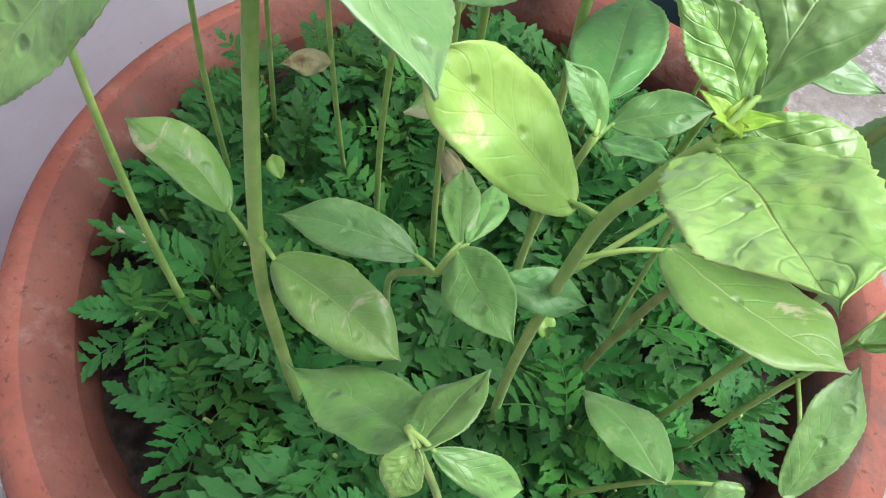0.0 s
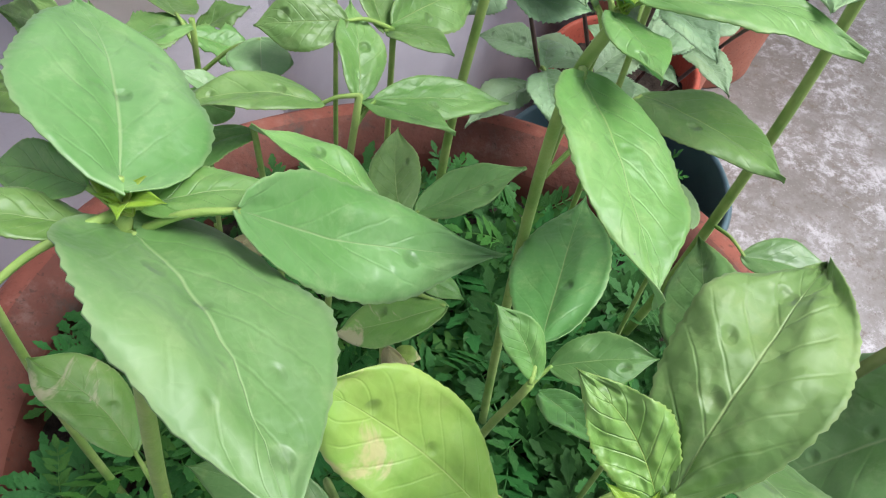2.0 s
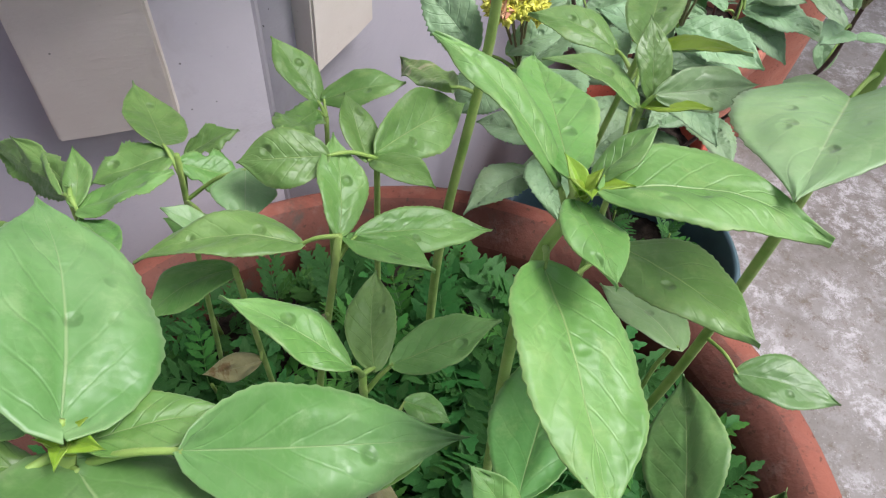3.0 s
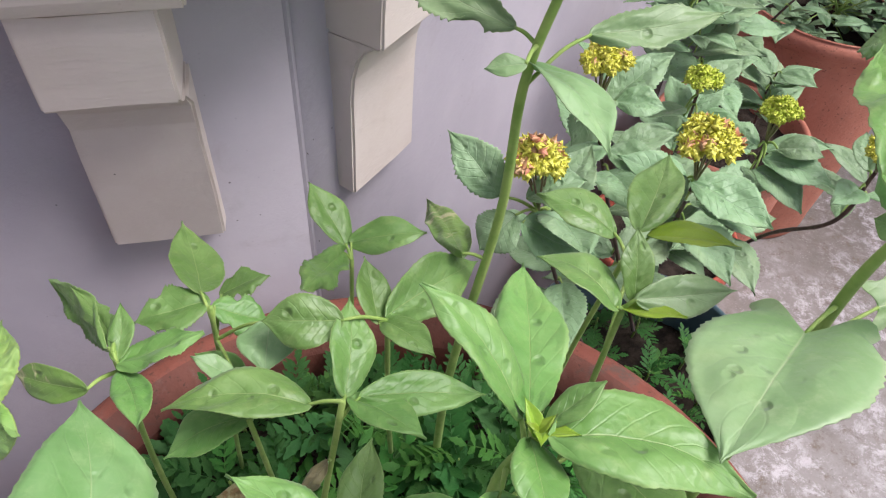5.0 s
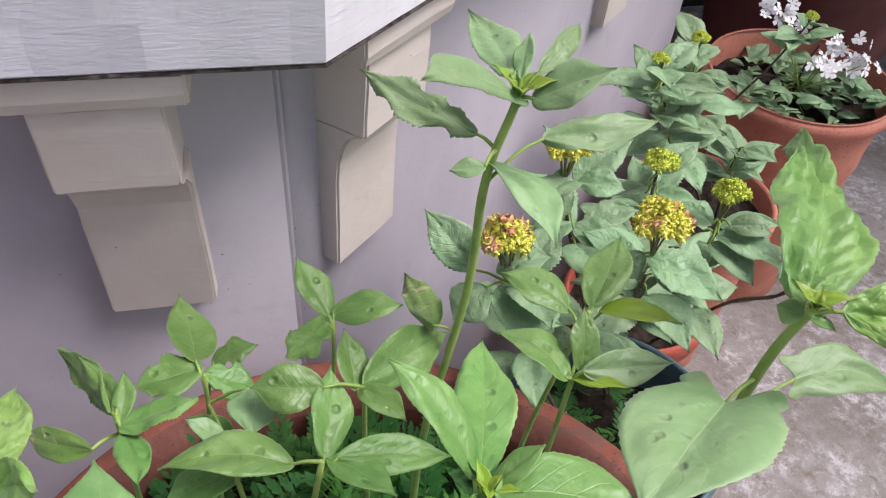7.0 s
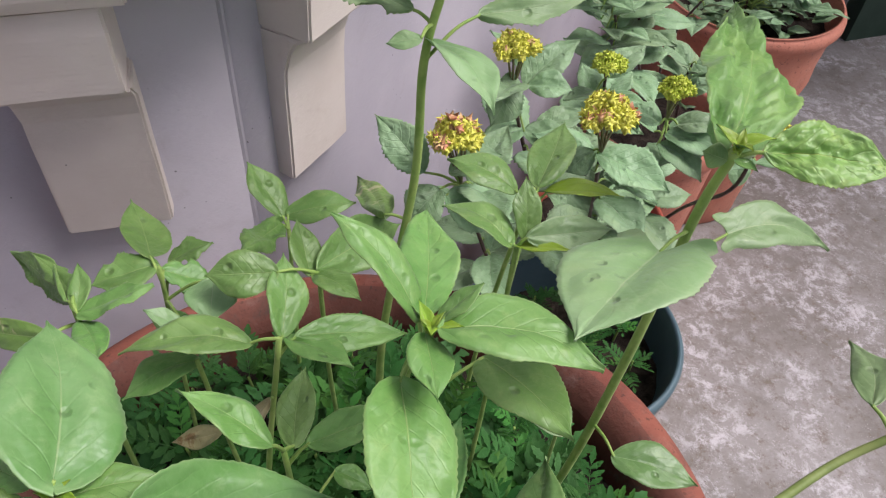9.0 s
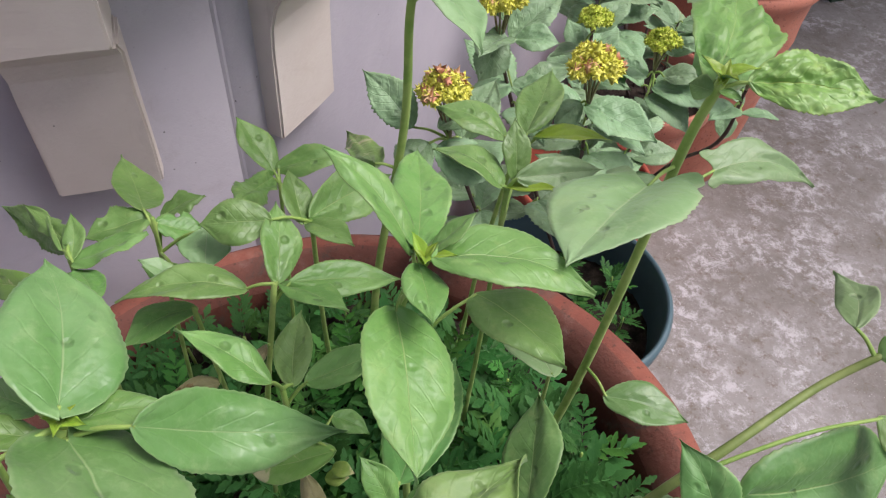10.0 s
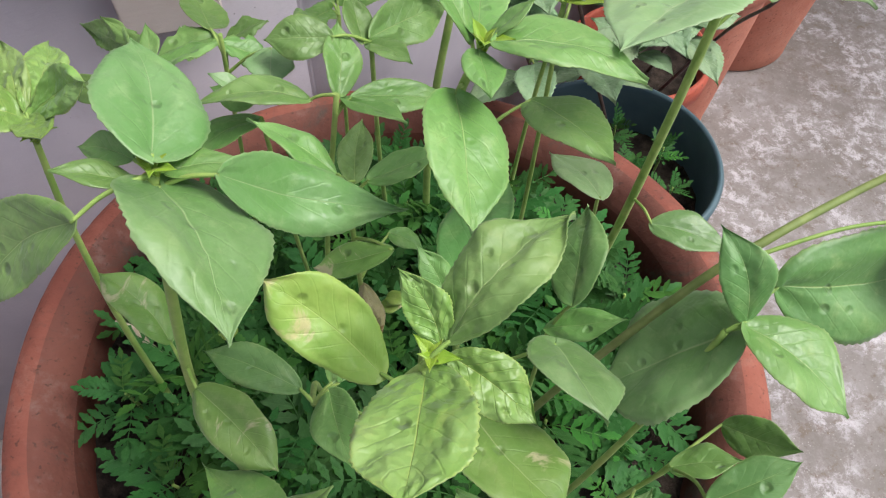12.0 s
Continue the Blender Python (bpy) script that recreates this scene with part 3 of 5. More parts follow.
class Plant:
    """A sunflower: a hairy stem from the soil to its head, and the leaves hung on it."""

    def __init__(self, points, r0, r1, label, group="young sunflowers in the pot", material=None):
        base = Vector(points[0])
        self.ob = thing("sunflower_plant", base, label, "plant", group)
        self.line = round_line(points, 8)
        self.r = r1
        under(part("stem", tube(self.line, r0, r1, 10), material or STEM), self.ob)
        self.count = 0

    def leaf(self, base, tip, half, normal, arch=0.04, peak=0.4, kind="mature", petiole=True, label="", **more):
        b, t = Vector(base), Vector(tip)
        length = (t - b).length
        seed = int(abs(b.x * 7919 + b.y * 104729 + t.z * 1299709) * 1000) % 100000
        opts = dict(fold=0.10, teeth=0.022, quilt=0.006, wave=0.045, droop=0.03 * (seed % 7) / 7, rows=40)
        if kind == "young":
            opts.update(quilt=0.015, wave=0.06, teeth=0.035, fold=0.12, rows=48, cols=24)
        elif kind in ("yellow", "marked"):
            opts.update(teeth=0.012, quilt=0.006, point=3.0)
        opts.update(more)
        me = leaf_mesh(length * 1.02, half * 1.03, peak, arch, seed=seed, **opts)
        ob = part_of("leaf", me, (LEAF[kind], LEAF_UNDER), None, label)
        ob.matrix_world = leaf_pose(b, t, normal)
        under(ob, self.ob)
        if petiole:
            flat = min((b.xy - p.xy).length for p in self.line)
            node = stem_point(self.line, b.z - 0.55 * flat)
            if (node - b).length > 0.004:
                mid = node.lerp(b, 0.55) + Vector((0, 0, 0.10 * (node - b).length))
                st = tube(round_line((node, mid, b), 6), 0.0010, 0.0007, 7)
                pt = part("petiole", st, STEM)
                bpy.context.view_layer.update()
                under(pt, ob)
        self.count += 1
        return ob

    def head(self, at, size, n=6, seed=0, kind="lime"):
        """The bunch of small unopened leaves at the growing tip."""
        rnd = random.Random(seed)
        at = Vector(at)
        for i in range(n):
            a = 2.4 * i + rnd.uniform(-0.3, 0.3)
            up = 0.5 + 0.9 * i / n
            d = Vector((math.cos(a), math.sin(a), up)).normalized()
            k = size * (1.0 - 0.6 * i / n)
            self.leaf(at - d * 0.002, at + d * k, k * 0.24, Vector((-d.x, -d.y, 1.2)), 0.10, 0.4, kind, False, fold=0.35)


p1 = Plant(((-0.078, -0.094, 0.535), (-0.076, -0.098, 0.660), (-0.073, -0.100, 0.723), (-0.064, -0.092, 0.800), (-0.055, -0.085, 0.858)), 0.0029, 0.002, "sturdy young sunflower with large grey green leaves")
p1.leaf((-0.0540, -0.0823, 0.8643), (-0.0799, -0.0268, 0.8601), 0.0187, (0.47, 0.28, 0.84), 0.04, 0.36, lean=0.06, kind='grey', point=1.8, lobe=0.28)
p1.leaf((-0.0329, -0.0851, 0.8602), (0.0214, -0.0600, 0.8167), 0.0136, (0.67, -0.20, 0.72), -0.11, 0.42, lean=-0.00, kind='grey')
p1.leaf((-0.0524, -0.0879, 0.8546), (-0.0171, -0.1402, 0.8571), 0.0241, (0.54, 0.40, 0.74), 0.09, 0.36, lean=-0.02, kind='grey', lobe=0.25, quilt=0.012)
p1.leaf((-0.0584, -0.0889, 0.8570), (-0.0816, -0.0932, 0.8657), 0.0065, (0.29, 0.27, 0.92), 0.05, 0.45, lean=0.01)
p1.leaf((-0.0601, -0.0834, 0.8623), (-0.0828, -0.0761, 0.8571), 0.0053, (-0.33, -0.44, 0.83), 0.04, 0.50, lean=0.09)
p1.leaf((-0.0514, -0.0833, 0.8575), (-0.0276, -0.0737, 0.8524), 0.0069, (0.14, 0.17, 0.98), 0.06, 0.45, lean=-0.02)
p1.leaf((-0.0842, -0.0851, 0.7357), (-0.1150, -0.0661, 0.7568), 0.0110, (0.58, 0.03, 0.82), 0.08, 0.50, lean=0.08, kind='marked')
p1.leaf((-0.0633, -0.1093, 0.7445), (-0.0235, -0.1393, 0.7415), 0.0112, (-0.12, -0.26, 0.96), 0.06, 0.50, lean=-0.05, kind='marked')
p1.leaf((-0.0728, -0.1069, 0.8591), (-0.1214, -0.1191, 0.8158), 0.0145, (-0.44, -0.60, 0.67), -0.05, 0.50, lean=0.21)
p1.head((-0.054, -0.085, 0.859), 0.010, 6, 1)
p0 = Plant(((-0.143, -0.048, 0.535), (-0.144, -0.044, 0.660), (-0.142, -0.037, 0.749), (-0.137, -0.032, 0.805)), 0.0021, 0.0014, "thin young sunflower beside the pot's rim")
p0.leaf((-0.1397, -0.0249, 0.8136), (-0.1606, 0.0327, 0.7952), 0.0092, (0.28, 0.38, 0.88), 0.08, 0.50, lean=0.06, kind='young')
p0.leaf((-0.1379, -0.0251, 0.8119), (-0.1052, -0.0312, 0.8399), 0.0098, (-0.61, -0.52, 0.60), -0.05, 0.50, lean=-0.16, kind='young', point=2.5)
p0.leaf((-0.1407, -0.0260, 0.8133), (-0.1688, 0.0160, 0.8123), 0.0070, (-0.06, -0.02, 1.00), 0.07, 0.50, lean=0.04, kind='young')
p0.leaf((-0.1396, -0.0260, 0.8124), (-0.1228, -0.0447, 0.8211), 0.0077, (-0.15, 0.30, 0.94), 0.00, 0.50, lean=-0.03, kind='young', point=2.5)
p0.leaf((-0.1420, -0.0272, 0.8134), (-0.1529, -0.0337, 0.8238), 0.0113, (0.64, 0.14, 0.76), 0.05, 0.50, lean=0.02, kind='young')
p0.head((-0.137, -0.032, 0.805), 0.012, 4, 2)
p2 = Plant(((0.022, -0.100, 0.535), (0.021, -0.108, 0.660), (0.026, -0.119, 0.778), (0.030, -0.130, 0.820), (0.036, -0.135, 0.843)), 0.0023, 0.0016, "young sunflower with crinkled yellow green top leaves")
p2.leaf((0.0430, -0.1293, 0.8491), (0.0776, -0.0860, 0.8547), 0.0136, (-0.28, 0.10, 0.96), 0.19, 0.42, lean=0.05, kind='mature', quilt=0.014, wave=0.06, rows=48, cols=24)
p2.leaf((0.0367, -0.1378, 0.8423), (0.0358, -0.1818, 0.8661), 0.0163, (-0.16, 0.47, 0.87), 0.01, 0.50, lean=-0.02, kind='young', point=3.0, lobe=0.28)
p2.leaf((0.0411, -0.1303, 0.8458), (0.0263, -0.1134, 0.8594), 0.0066, (-0.09, -0.67, 0.74), 0.03, 0.50, lean=0.16, kind='young')
p2.leaf((0.0438, -0.1307, 0.8419), (0.0700, -0.1459, 0.8336), 0.0091, (0.03, -0.43, 0.90), 0.05, 0.50, lean=-0.07, kind='young')
p2.leaf((0.0819, -0.0960, 0.7882), (0.0968, -0.1317, 0.8066), 0.0194, (0.33, 0.54, 0.77), 0.04, 0.45, lean=0.09, kind='grey')
p2.leaf((0.0186, -0.1178, 0.7962), (-0.0186, -0.1059, 0.8328), 0.0138, (0.52, -0.50, 0.69), -0.02, 0.50, lean=0.07, kind='yellow', point=3.4, lobe=0.2)
p2.leaf((0.0504, -0.1190, 0.7765), (0.0851, -0.1560, 0.7855), 0.0189, (0.16, 0.37, 0.92), -0.00, 0.50, lean=0.09, kind='marked', point=3.0)
p2.head((0.038, -0.133, 0.844), 0.010, 6, 3)
p3 = Plant(((0.030, -0.050, 0.535), (0.026, -0.060, 0.680), (0.036, -0.069, 0.763)), 0.0019, 0.0014, "short young sunflower among the marigolds")
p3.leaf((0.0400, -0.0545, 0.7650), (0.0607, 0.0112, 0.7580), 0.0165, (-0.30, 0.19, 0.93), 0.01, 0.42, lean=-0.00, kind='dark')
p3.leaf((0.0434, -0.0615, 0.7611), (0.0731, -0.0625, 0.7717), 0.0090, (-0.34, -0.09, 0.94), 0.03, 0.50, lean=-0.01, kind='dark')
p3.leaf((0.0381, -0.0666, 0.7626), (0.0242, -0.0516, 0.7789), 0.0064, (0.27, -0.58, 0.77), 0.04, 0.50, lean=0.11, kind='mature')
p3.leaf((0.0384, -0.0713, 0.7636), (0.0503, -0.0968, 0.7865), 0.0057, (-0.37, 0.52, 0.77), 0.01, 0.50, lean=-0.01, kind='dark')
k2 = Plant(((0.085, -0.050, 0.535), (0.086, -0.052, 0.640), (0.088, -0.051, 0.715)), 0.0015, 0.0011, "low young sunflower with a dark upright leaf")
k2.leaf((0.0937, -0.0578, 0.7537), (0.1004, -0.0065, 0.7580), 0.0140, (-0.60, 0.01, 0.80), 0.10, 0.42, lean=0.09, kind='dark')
k2.leaf((0.0857, -0.0535, 0.7210), (0.1191, -0.0558, 0.7416), 0.0082, (-0.53, -0.10, 0.84), 0.02, 0.50, lean=0.03)
p3c = Plant(((-0.035, -0.045, 0.535), (-0.033, -0.060, 0.640), (-0.020, -0.095, 0.715), (-0.013, -0.111, 0.744)), 0.0018, 0.0014, "short leafy young sunflower")
p3c.leaf((-0.0064, -0.1078, 0.7516), (0.0088, -0.1400, 0.7578), 0.0101, (-0.32, 0.03, 0.95), 0.02, 0.42, lean=0.03)
p3c.leaf((-0.0060, -0.1031, 0.7496), (-0.0047, -0.0684, 0.7418), 0.0062, (-0.09, 0.22, 0.97), 0.06, 0.50, lean=0.00)
p3c.leaf((-0.0032, -0.1032, 0.7498), (0.0079, -0.0693, 0.7372), 0.0056, (-0.00, 0.35, 0.94), 0.05, 0.50, lean=0.09)
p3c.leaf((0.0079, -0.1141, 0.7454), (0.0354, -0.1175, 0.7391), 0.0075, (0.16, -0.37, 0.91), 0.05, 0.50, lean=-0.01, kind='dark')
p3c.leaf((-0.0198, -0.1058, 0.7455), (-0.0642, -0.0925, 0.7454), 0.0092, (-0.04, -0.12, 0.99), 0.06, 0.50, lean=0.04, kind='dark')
f = Plant(((0.000, -0.150, 0.535), (-0.008, -0.160, 0.660), (-0.019, -0.168, 0.766)), 0.0018, 0.0013, "low young sunflower near the front rim")
f.leaf((-0.0183, -0.1701, 0.7651), (-0.0594, -0.1338, 0.7216), 0.0133, (-0.32, 0.55, 0.77), -0.09, 0.45, lean=0.12)
f.leaf((-0.0160, -0.1719, 0.7645), (0.0023, -0.1478, 0.7565), 0.0094, (-0.29, 0.49, 0.82), 0.02, 0.45, lean=-0.04)
f.leaf((-0.0121, -0.1730, 0.7644), (0.0128, -0.1763, 0.7432), 0.0056, (0.51, -0.52, 0.68), 0.10, 0.50, lean=0.01)
f.leaf((-0.0173, -0.1723, 0.7644), (-0.0231, -0.1831, 0.7561), 0.0058, (-0.21, -0.52, 0.83), 0.05, 0.50, lean=0.03, kind='young')
p4 = Plant(((0.100, -0.098, 0.535), (0.118, -0.100, 0.660), (0.135, -0.094, 0.750), (0.145, -0.086, 0.792)), 0.0019, 0.0014, "young sunflower leaning over the rim")
p4.leaf((0.1481, -0.0830, 0.7867), (0.1081, -0.0898, 0.7427), 0.0309, (-0.74, 0.21, 0.64), -0.02, 0.45, lean=0.02, kind='grey', point=3.0, lobe=0.28)
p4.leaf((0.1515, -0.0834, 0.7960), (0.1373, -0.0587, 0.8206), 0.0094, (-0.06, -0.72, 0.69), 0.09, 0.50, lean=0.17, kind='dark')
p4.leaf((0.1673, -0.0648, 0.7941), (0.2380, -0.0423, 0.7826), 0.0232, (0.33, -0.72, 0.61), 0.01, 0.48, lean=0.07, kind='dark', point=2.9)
p4.leaf((0.1509, -0.0851, 0.7955), (0.1870, -0.1134, 0.7871), 0.0167, (0.24, 0.02, 0.97), 0.07, 0.48, lean=-0.08)
r = Plant(((0.118, -0.110, 0.535), (0.130, -0.110, 0.630), (0.150, -0.105, 0.690)), 0.0016, 0.0012, "small young sunflower beside the rim")
r.leaf((0.175, -0.083, 0.695), (0.195, -0.105, 0.728), 0.010, (-0.40, -0.20, 0.90), -0.03, 0.48)
r.leaf((0.148, -0.107, 0.697), (0.177, -0.105, 0.708), 0.009, (-0.36, 0.24, 0.90), 0.02, 0.48)
r.leaf((0.147, -0.137, 0.747), (0.178, -0.124, 0.764), 0.009, (-0.36, -0.34, 0.87), 0.02, 0.56, kind='dark')
r.leaf((0.111, -0.162, 0.689), (0.134, -0.124, 0.714), 0.011, (0.05, -0.58, 0.82), 0.07, 0.56)
g = Plant(((0.060, -0.130, 0.535), (0.065, -0.145, 0.620), (0.070, -0.156, 0.678)), 0.0014, 0.0011, "small young sunflower with glossy leaves")
g.leaf((0.0719, -0.1567, 0.6785), (0.0503, -0.1163, 0.6588), 0.0146, (0.13, 0.49, 0.86), 0.07, 0.48, lean=0.06, kind='dark')
g.leaf((0.098, -0.160, 0.686), (0.085, -0.163, 0.680), 0.005, (-0.31, -0.41, 0.86), 0.07, 0.48)
s5 = Plant(((0.058, -0.080, 0.535), (0.080, -0.078, 0.660), (0.130, -0.067, 0.780), (0.160, -0.053, 0.808), (0.198, -0.028, 0.812), (0.220, -0.020, 0.825)), 0.0022, 0.0016, "bent young sunflower reaching over the yard", material=STEM_OLIVE)
s5.leaf((0.2101, -0.0116, 0.8293), (0.2225, 0.0319, 0.8122), 0.0079, (-0.23, 0.41, 0.88), 0.03, 0.40, lean=0.15, kind='pale')
s5.leaf((0.2212, -0.0379, 0.8085), (0.2358, -0.0647, 0.7961), 0.0096, (0.24, -0.30, 0.92), 0.06, 0.50, lean=-0.03)
s5.leaf((0.219, -0.022, 0.825), (0.229, -0.018, 0.835), 0.006, (-0.56, -0.48, 0.68), 0.02, 0.40)
p7 = Plant(((0.044, 0.000, 0.535), (0.040, 0.000, 0.680), (0.036, -0.018, 0.820), (0.045, -0.017, 0.859)), 0.0024, 0.0017, "tall young sunflower with one hanging leaf")
p7.leaf((0.0404, -0.0093, 0.8547), (0.0086, 0.0120, 0.8817), 0.0102, (0.65, 0.00, 0.76), 0.07, 0.50, lean=0.07)
p7.leaf((0.0423, -0.0107, 0.8592), (0.0385, 0.0592, 0.8435), 0.0114, (0.09, 0.22, 0.97), -0.01, 0.50, lean=0.03)
p7.leaf((0.0487, -0.0199, 0.8639), (0.1025, -0.0251, 0.8565), 0.0151, (0.15, 0.18, 0.97), 0.07, 0.36, lean=-0.17)
p7.leaf((0.0432, -0.0185, 0.8585), (0.0489, -0.0462, 0.8636), 0.0078, (0.20, 0.22, 0.96), 0.04, 0.45, lean=0.01)
p7.leaf((0.0366, -0.0327, 0.8504), (0.0471, -0.0905, 0.8471), 0.0169, (0.46, 0.03, 0.89), 0.03, 0.35, lean=0.01, point=2.1)
p7.leaf((0.0669, 0.0087, 0.8097), (0.1000, -0.0282, 0.8166), 0.0160, (0.02, 0.20, 0.98), 0.01, 0.40, lean=-0.09)
p7.leaf((0.047, -0.015, 0.862), (0.061, -0.005, 0.872), 0.005, (-0.57, -0.07, 0.82), 0.02, 0.48)
p7.head((0.045, -0.017, 0.860), 0.012, 5, 4)
k1 = Plant(((0.120, 0.050, 0.535), (0.118, 0.045, 0.660), (0.113, 0.030, 0.720)), 0.0014, 0.001, "small pale sunflower seedling")
k1.leaf((0.1131, 0.0255, 0.7256), (0.0877, 0.0648, 0.7138), 0.0171, (0.12, 0.36, 0.93), 0.02, 0.45, lean=0.11, kind='pale')
p8 = Plant(((0.125, 0.062, 0.535), (0.135, 0.053, 0.650), (0.142, 0.050, 0.770), (0.150, 0.060, 0.850), (0.153, 0.056, 0.889)), 0.0027, 0.002, "tall young sunflower with a big heart shaped leaf")
p8.leaf((0.1342, 0.0430, 0.8443), (0.0928, -0.0193, 0.8657), 0.0262, (-0.13, 0.40, 0.91), 0.04, 0.28, lean=-0.02, kind='pale', point=2.4, lobe=0.42, wave=0.03)
p8.leaf((0.1517, 0.0611, 0.8858), (0.1880, 0.2054, 0.8646), 0.0217, (0.34, 0.05, 0.94), 0.02, 0.45, lean=0.10, kind='mature', quilt=0.030, wave=0.08, rows=56, cols=24)
p8.leaf((0.1630, 0.0531, 0.8912), (0.2115, 0.0498, 0.8891), 0.0132, (0.01, -0.40, 0.92), 0.06, 0.42, lean=-0.04, kind='young', quilt=0.028)
p8.leaf((0.1725, 0.0724, 0.8293), (0.2298, 0.0867, 0.8106), 0.0118, (0.35, -0.23, 0.91), 0.07, 0.30, lean=-0.18, kind='pale', lobe=0.4)
p8.leaf((0.1458, 0.0275, 0.7034), (0.1883, 0.0163, 0.7013), 0.0123, (0.03, -0.09, 1.00), 0.03, 0.45, lean=-0.06, kind='grey')
p8.leaf((0.150, 0.055, 0.885), (0.142, 0.059, 0.885), 0.005, (-0.31, -0.63, 0.71), 0.07, 0.48)
p8.leaf((0.153, 0.054, 0.886), (0.161, 0.050, 0.885), 0.003, (0.08, -0.05, 1.00), 0.07, 0.40)
p8.head((0.153, 0.056, 0.889), 0.014, 5, 5)
p9 = Plant(((0.009, 0.120, 0.535), (0.014, 0.112, 0.680), (0.029, 0.122, 0.800), (0.031, 0.126, 0.870), (0.040, 0.129, 0.914)), 0.0027, 0.0019, "tallest young sunflower with chewed leaves")
p9.leaf((0.0137, 0.1166, 0.7796), (-0.0131, 0.1994, 0.7303), 0.0095, (-0.34, 0.40, 0.85), -0.04, 0.50, lean=0.04, kind='marked')
p9.leaf((0.0440, 0.1281, 0.9135), (0.0075, 0.0793, 0.9489), 0.0103, (0.61, 0.11, 0.78), -0.03, 0.50, lean=0.24, kind='pale', teeth=0.06, bite=0.2)
p9.leaf((0.0355, 0.1334, 0.9217), (0.0124, 0.1995, 0.9153), 0.0103, (-0.18, 0.03, 0.98), -0.04, 0.50, lean=0.09, kind='pale', teeth=0.06, bite=0.3)
p9.leaf((0.0400, 0.1316, 0.9217), (0.0414, 0.1543, 0.9305), 0.0047, (-0.49, -0.29, 0.82), 0.04, 0.50, lean=0.01, kind='pale')
p9.leaf((0.0468, 0.1337, 0.9237), (0.0637, 0.1765, 0.9264), 0.0051, (0.49, -0.25, 0.83), 0.05, 0.50, lean=0.03, kind='pale')
p9.leaf((0.0465, 0.1281, 0.9150), (0.0751, 0.1264, 0.9340), 0.0130, (-0.55, -0.21, 0.81), -0.00, 0.45, lean=-0.02, kind='pale')
p9.leaf((0.0244, 0.1306, 0.8929), (-0.0309, 0.1554, 0.9024), 0.0092, (-0.14, -0.60, 0.79), 0.03, 0.50, lean=-0.05, kind='pale', bite=0.8, teeth=0.10, wave=0.05, rows=48)
p9.leaf((0.0546, 0.1447, 0.8849), (0.1077, 0.1643, 0.8904), 0.0088, (0.13, -0.58, 0.80), 0.01, 0.45, lean=0.05, kind='pale', teeth=0.06, bite=0.2)
p9.leaf((0.0320, 0.1294, 0.8781), (0.0631, 0.0873, 0.8749), 0.0119, (0.26, 0.12, 0.96), 0.10, 0.50, lean=-0.08, kind='pale', wave=0.05)
p9.leaf((0.0302, 0.1100, 0.8915), (0.0160, 0.1066, 0.8899), 0.0046, (-0.01, -0.39, 0.92), 0.03, 0.50, lean=-0.02, kind='pale')
p9.head((0.040, 0.129, 0.915), 0.018, 6, 6)
p10 = Plant(((-0.055, 0.150, 0.535), (-0.050, 0.145, 0.650), (-0.045, 0.138, 0.739)), 0.0016, 0.0012, "slim young sunflower against the wall")
p10.leaf((-0.0498, 0.1454, 0.7424), (-0.0742, 0.1712, 0.7599), 0.0116, (0.53, -0.07, 0.84), 0.02, 0.50, lean=-0.01)
p10.leaf((-0.0471, 0.1470, 0.7425), (-0.0083, 0.1558, 0.7493), 0.0125, (-0.16, -0.07, 0.98), 0.04, 0.50, lean=-0.00)
p10.leaf((-0.0502, 0.1413, 0.7399), (-0.0553, 0.0872, 0.7744), 0.0099, (0.48, 0.44, 0.76), -0.01, 0.50, lean=0.01, kind='mature', teeth=0.07, wave=0.07, bite=0.45, rows=44)
p11 = Plant(((-0.020, 0.120, 0.535), (-0.018, 0.095, 0.660), (-0.014, 0.075, 0.776)), 0.0018, 0.0013, "slim young sunflower with bright leaves")
p11.leaf((-0.0176, 0.0720, 0.7778), (-0.0285, 0.0987, 0.7885), 0.0095, (0.62, -0.06, 0.78), 0.01, 0.45, lean=0.01)
p11.leaf((-0.0146, 0.0756, 0.7782), (0.0226, 0.1293, 0.7610), 0.0138, (0.69, -0.26, 0.68), -0.00, 0.50, lean=-0.03)
p11.leaf((-0.0156, 0.0745, 0.7757), (0.0095, 0.0561, 0.7813), 0.0082, (-0.10, 0.16, 0.98), 0.06, 0.45, lean=-0.02)
p11.leaf((-0.0313, 0.0624, 0.7886), (-0.0637, 0.0571, 0.7883), 0.0118, (0.07, -0.47, 0.88), 0.04, 0.50, lean=-0.01)
p12 = Plant(((-0.048, 0.023, 0.535), (-0.040, 0.022, 0.660), (-0.023, 0.027, 0.785)), 0.0019, 0.0014, "young sunflower with long pointed leaves")
p12.leaf((-0.0238, 0.0347, 0.7771), (-0.0301, 0.0746, 0.7886), 0.0105, (0.54, -0.15, 0.82), -0.00, 0.50, lean=0.06)
p12.leaf((-0.0181, 0.0360, 0.7747), (0.0325, 0.0535, 0.7617), 0.0096, (0.28, -0.10, 0.96), 0.01, 0.50, lean=-0.03)
p12.leaf((-0.0222, 0.0360, 0.7728), (0.0108, 0.0216, 0.7758), 0.0108, (0.10, 0.42, 0.90), 0.03, 0.45, lean=-0.04)
p12.leaf((-0.0364, 0.0254, 0.7814), (-0.0914, 0.0154, 0.7810), 0.0139, (-0.05, 0.24, 0.97), 0.10, 0.42, lean=0.05)
p13 = Plant(((-0.120, 0.095, 0.535), (-0.105, 0.080, 0.660), (-0.089, 0.064, 0.783)), 0.0016, 0.0012, "young sunflower near the wall side rim")
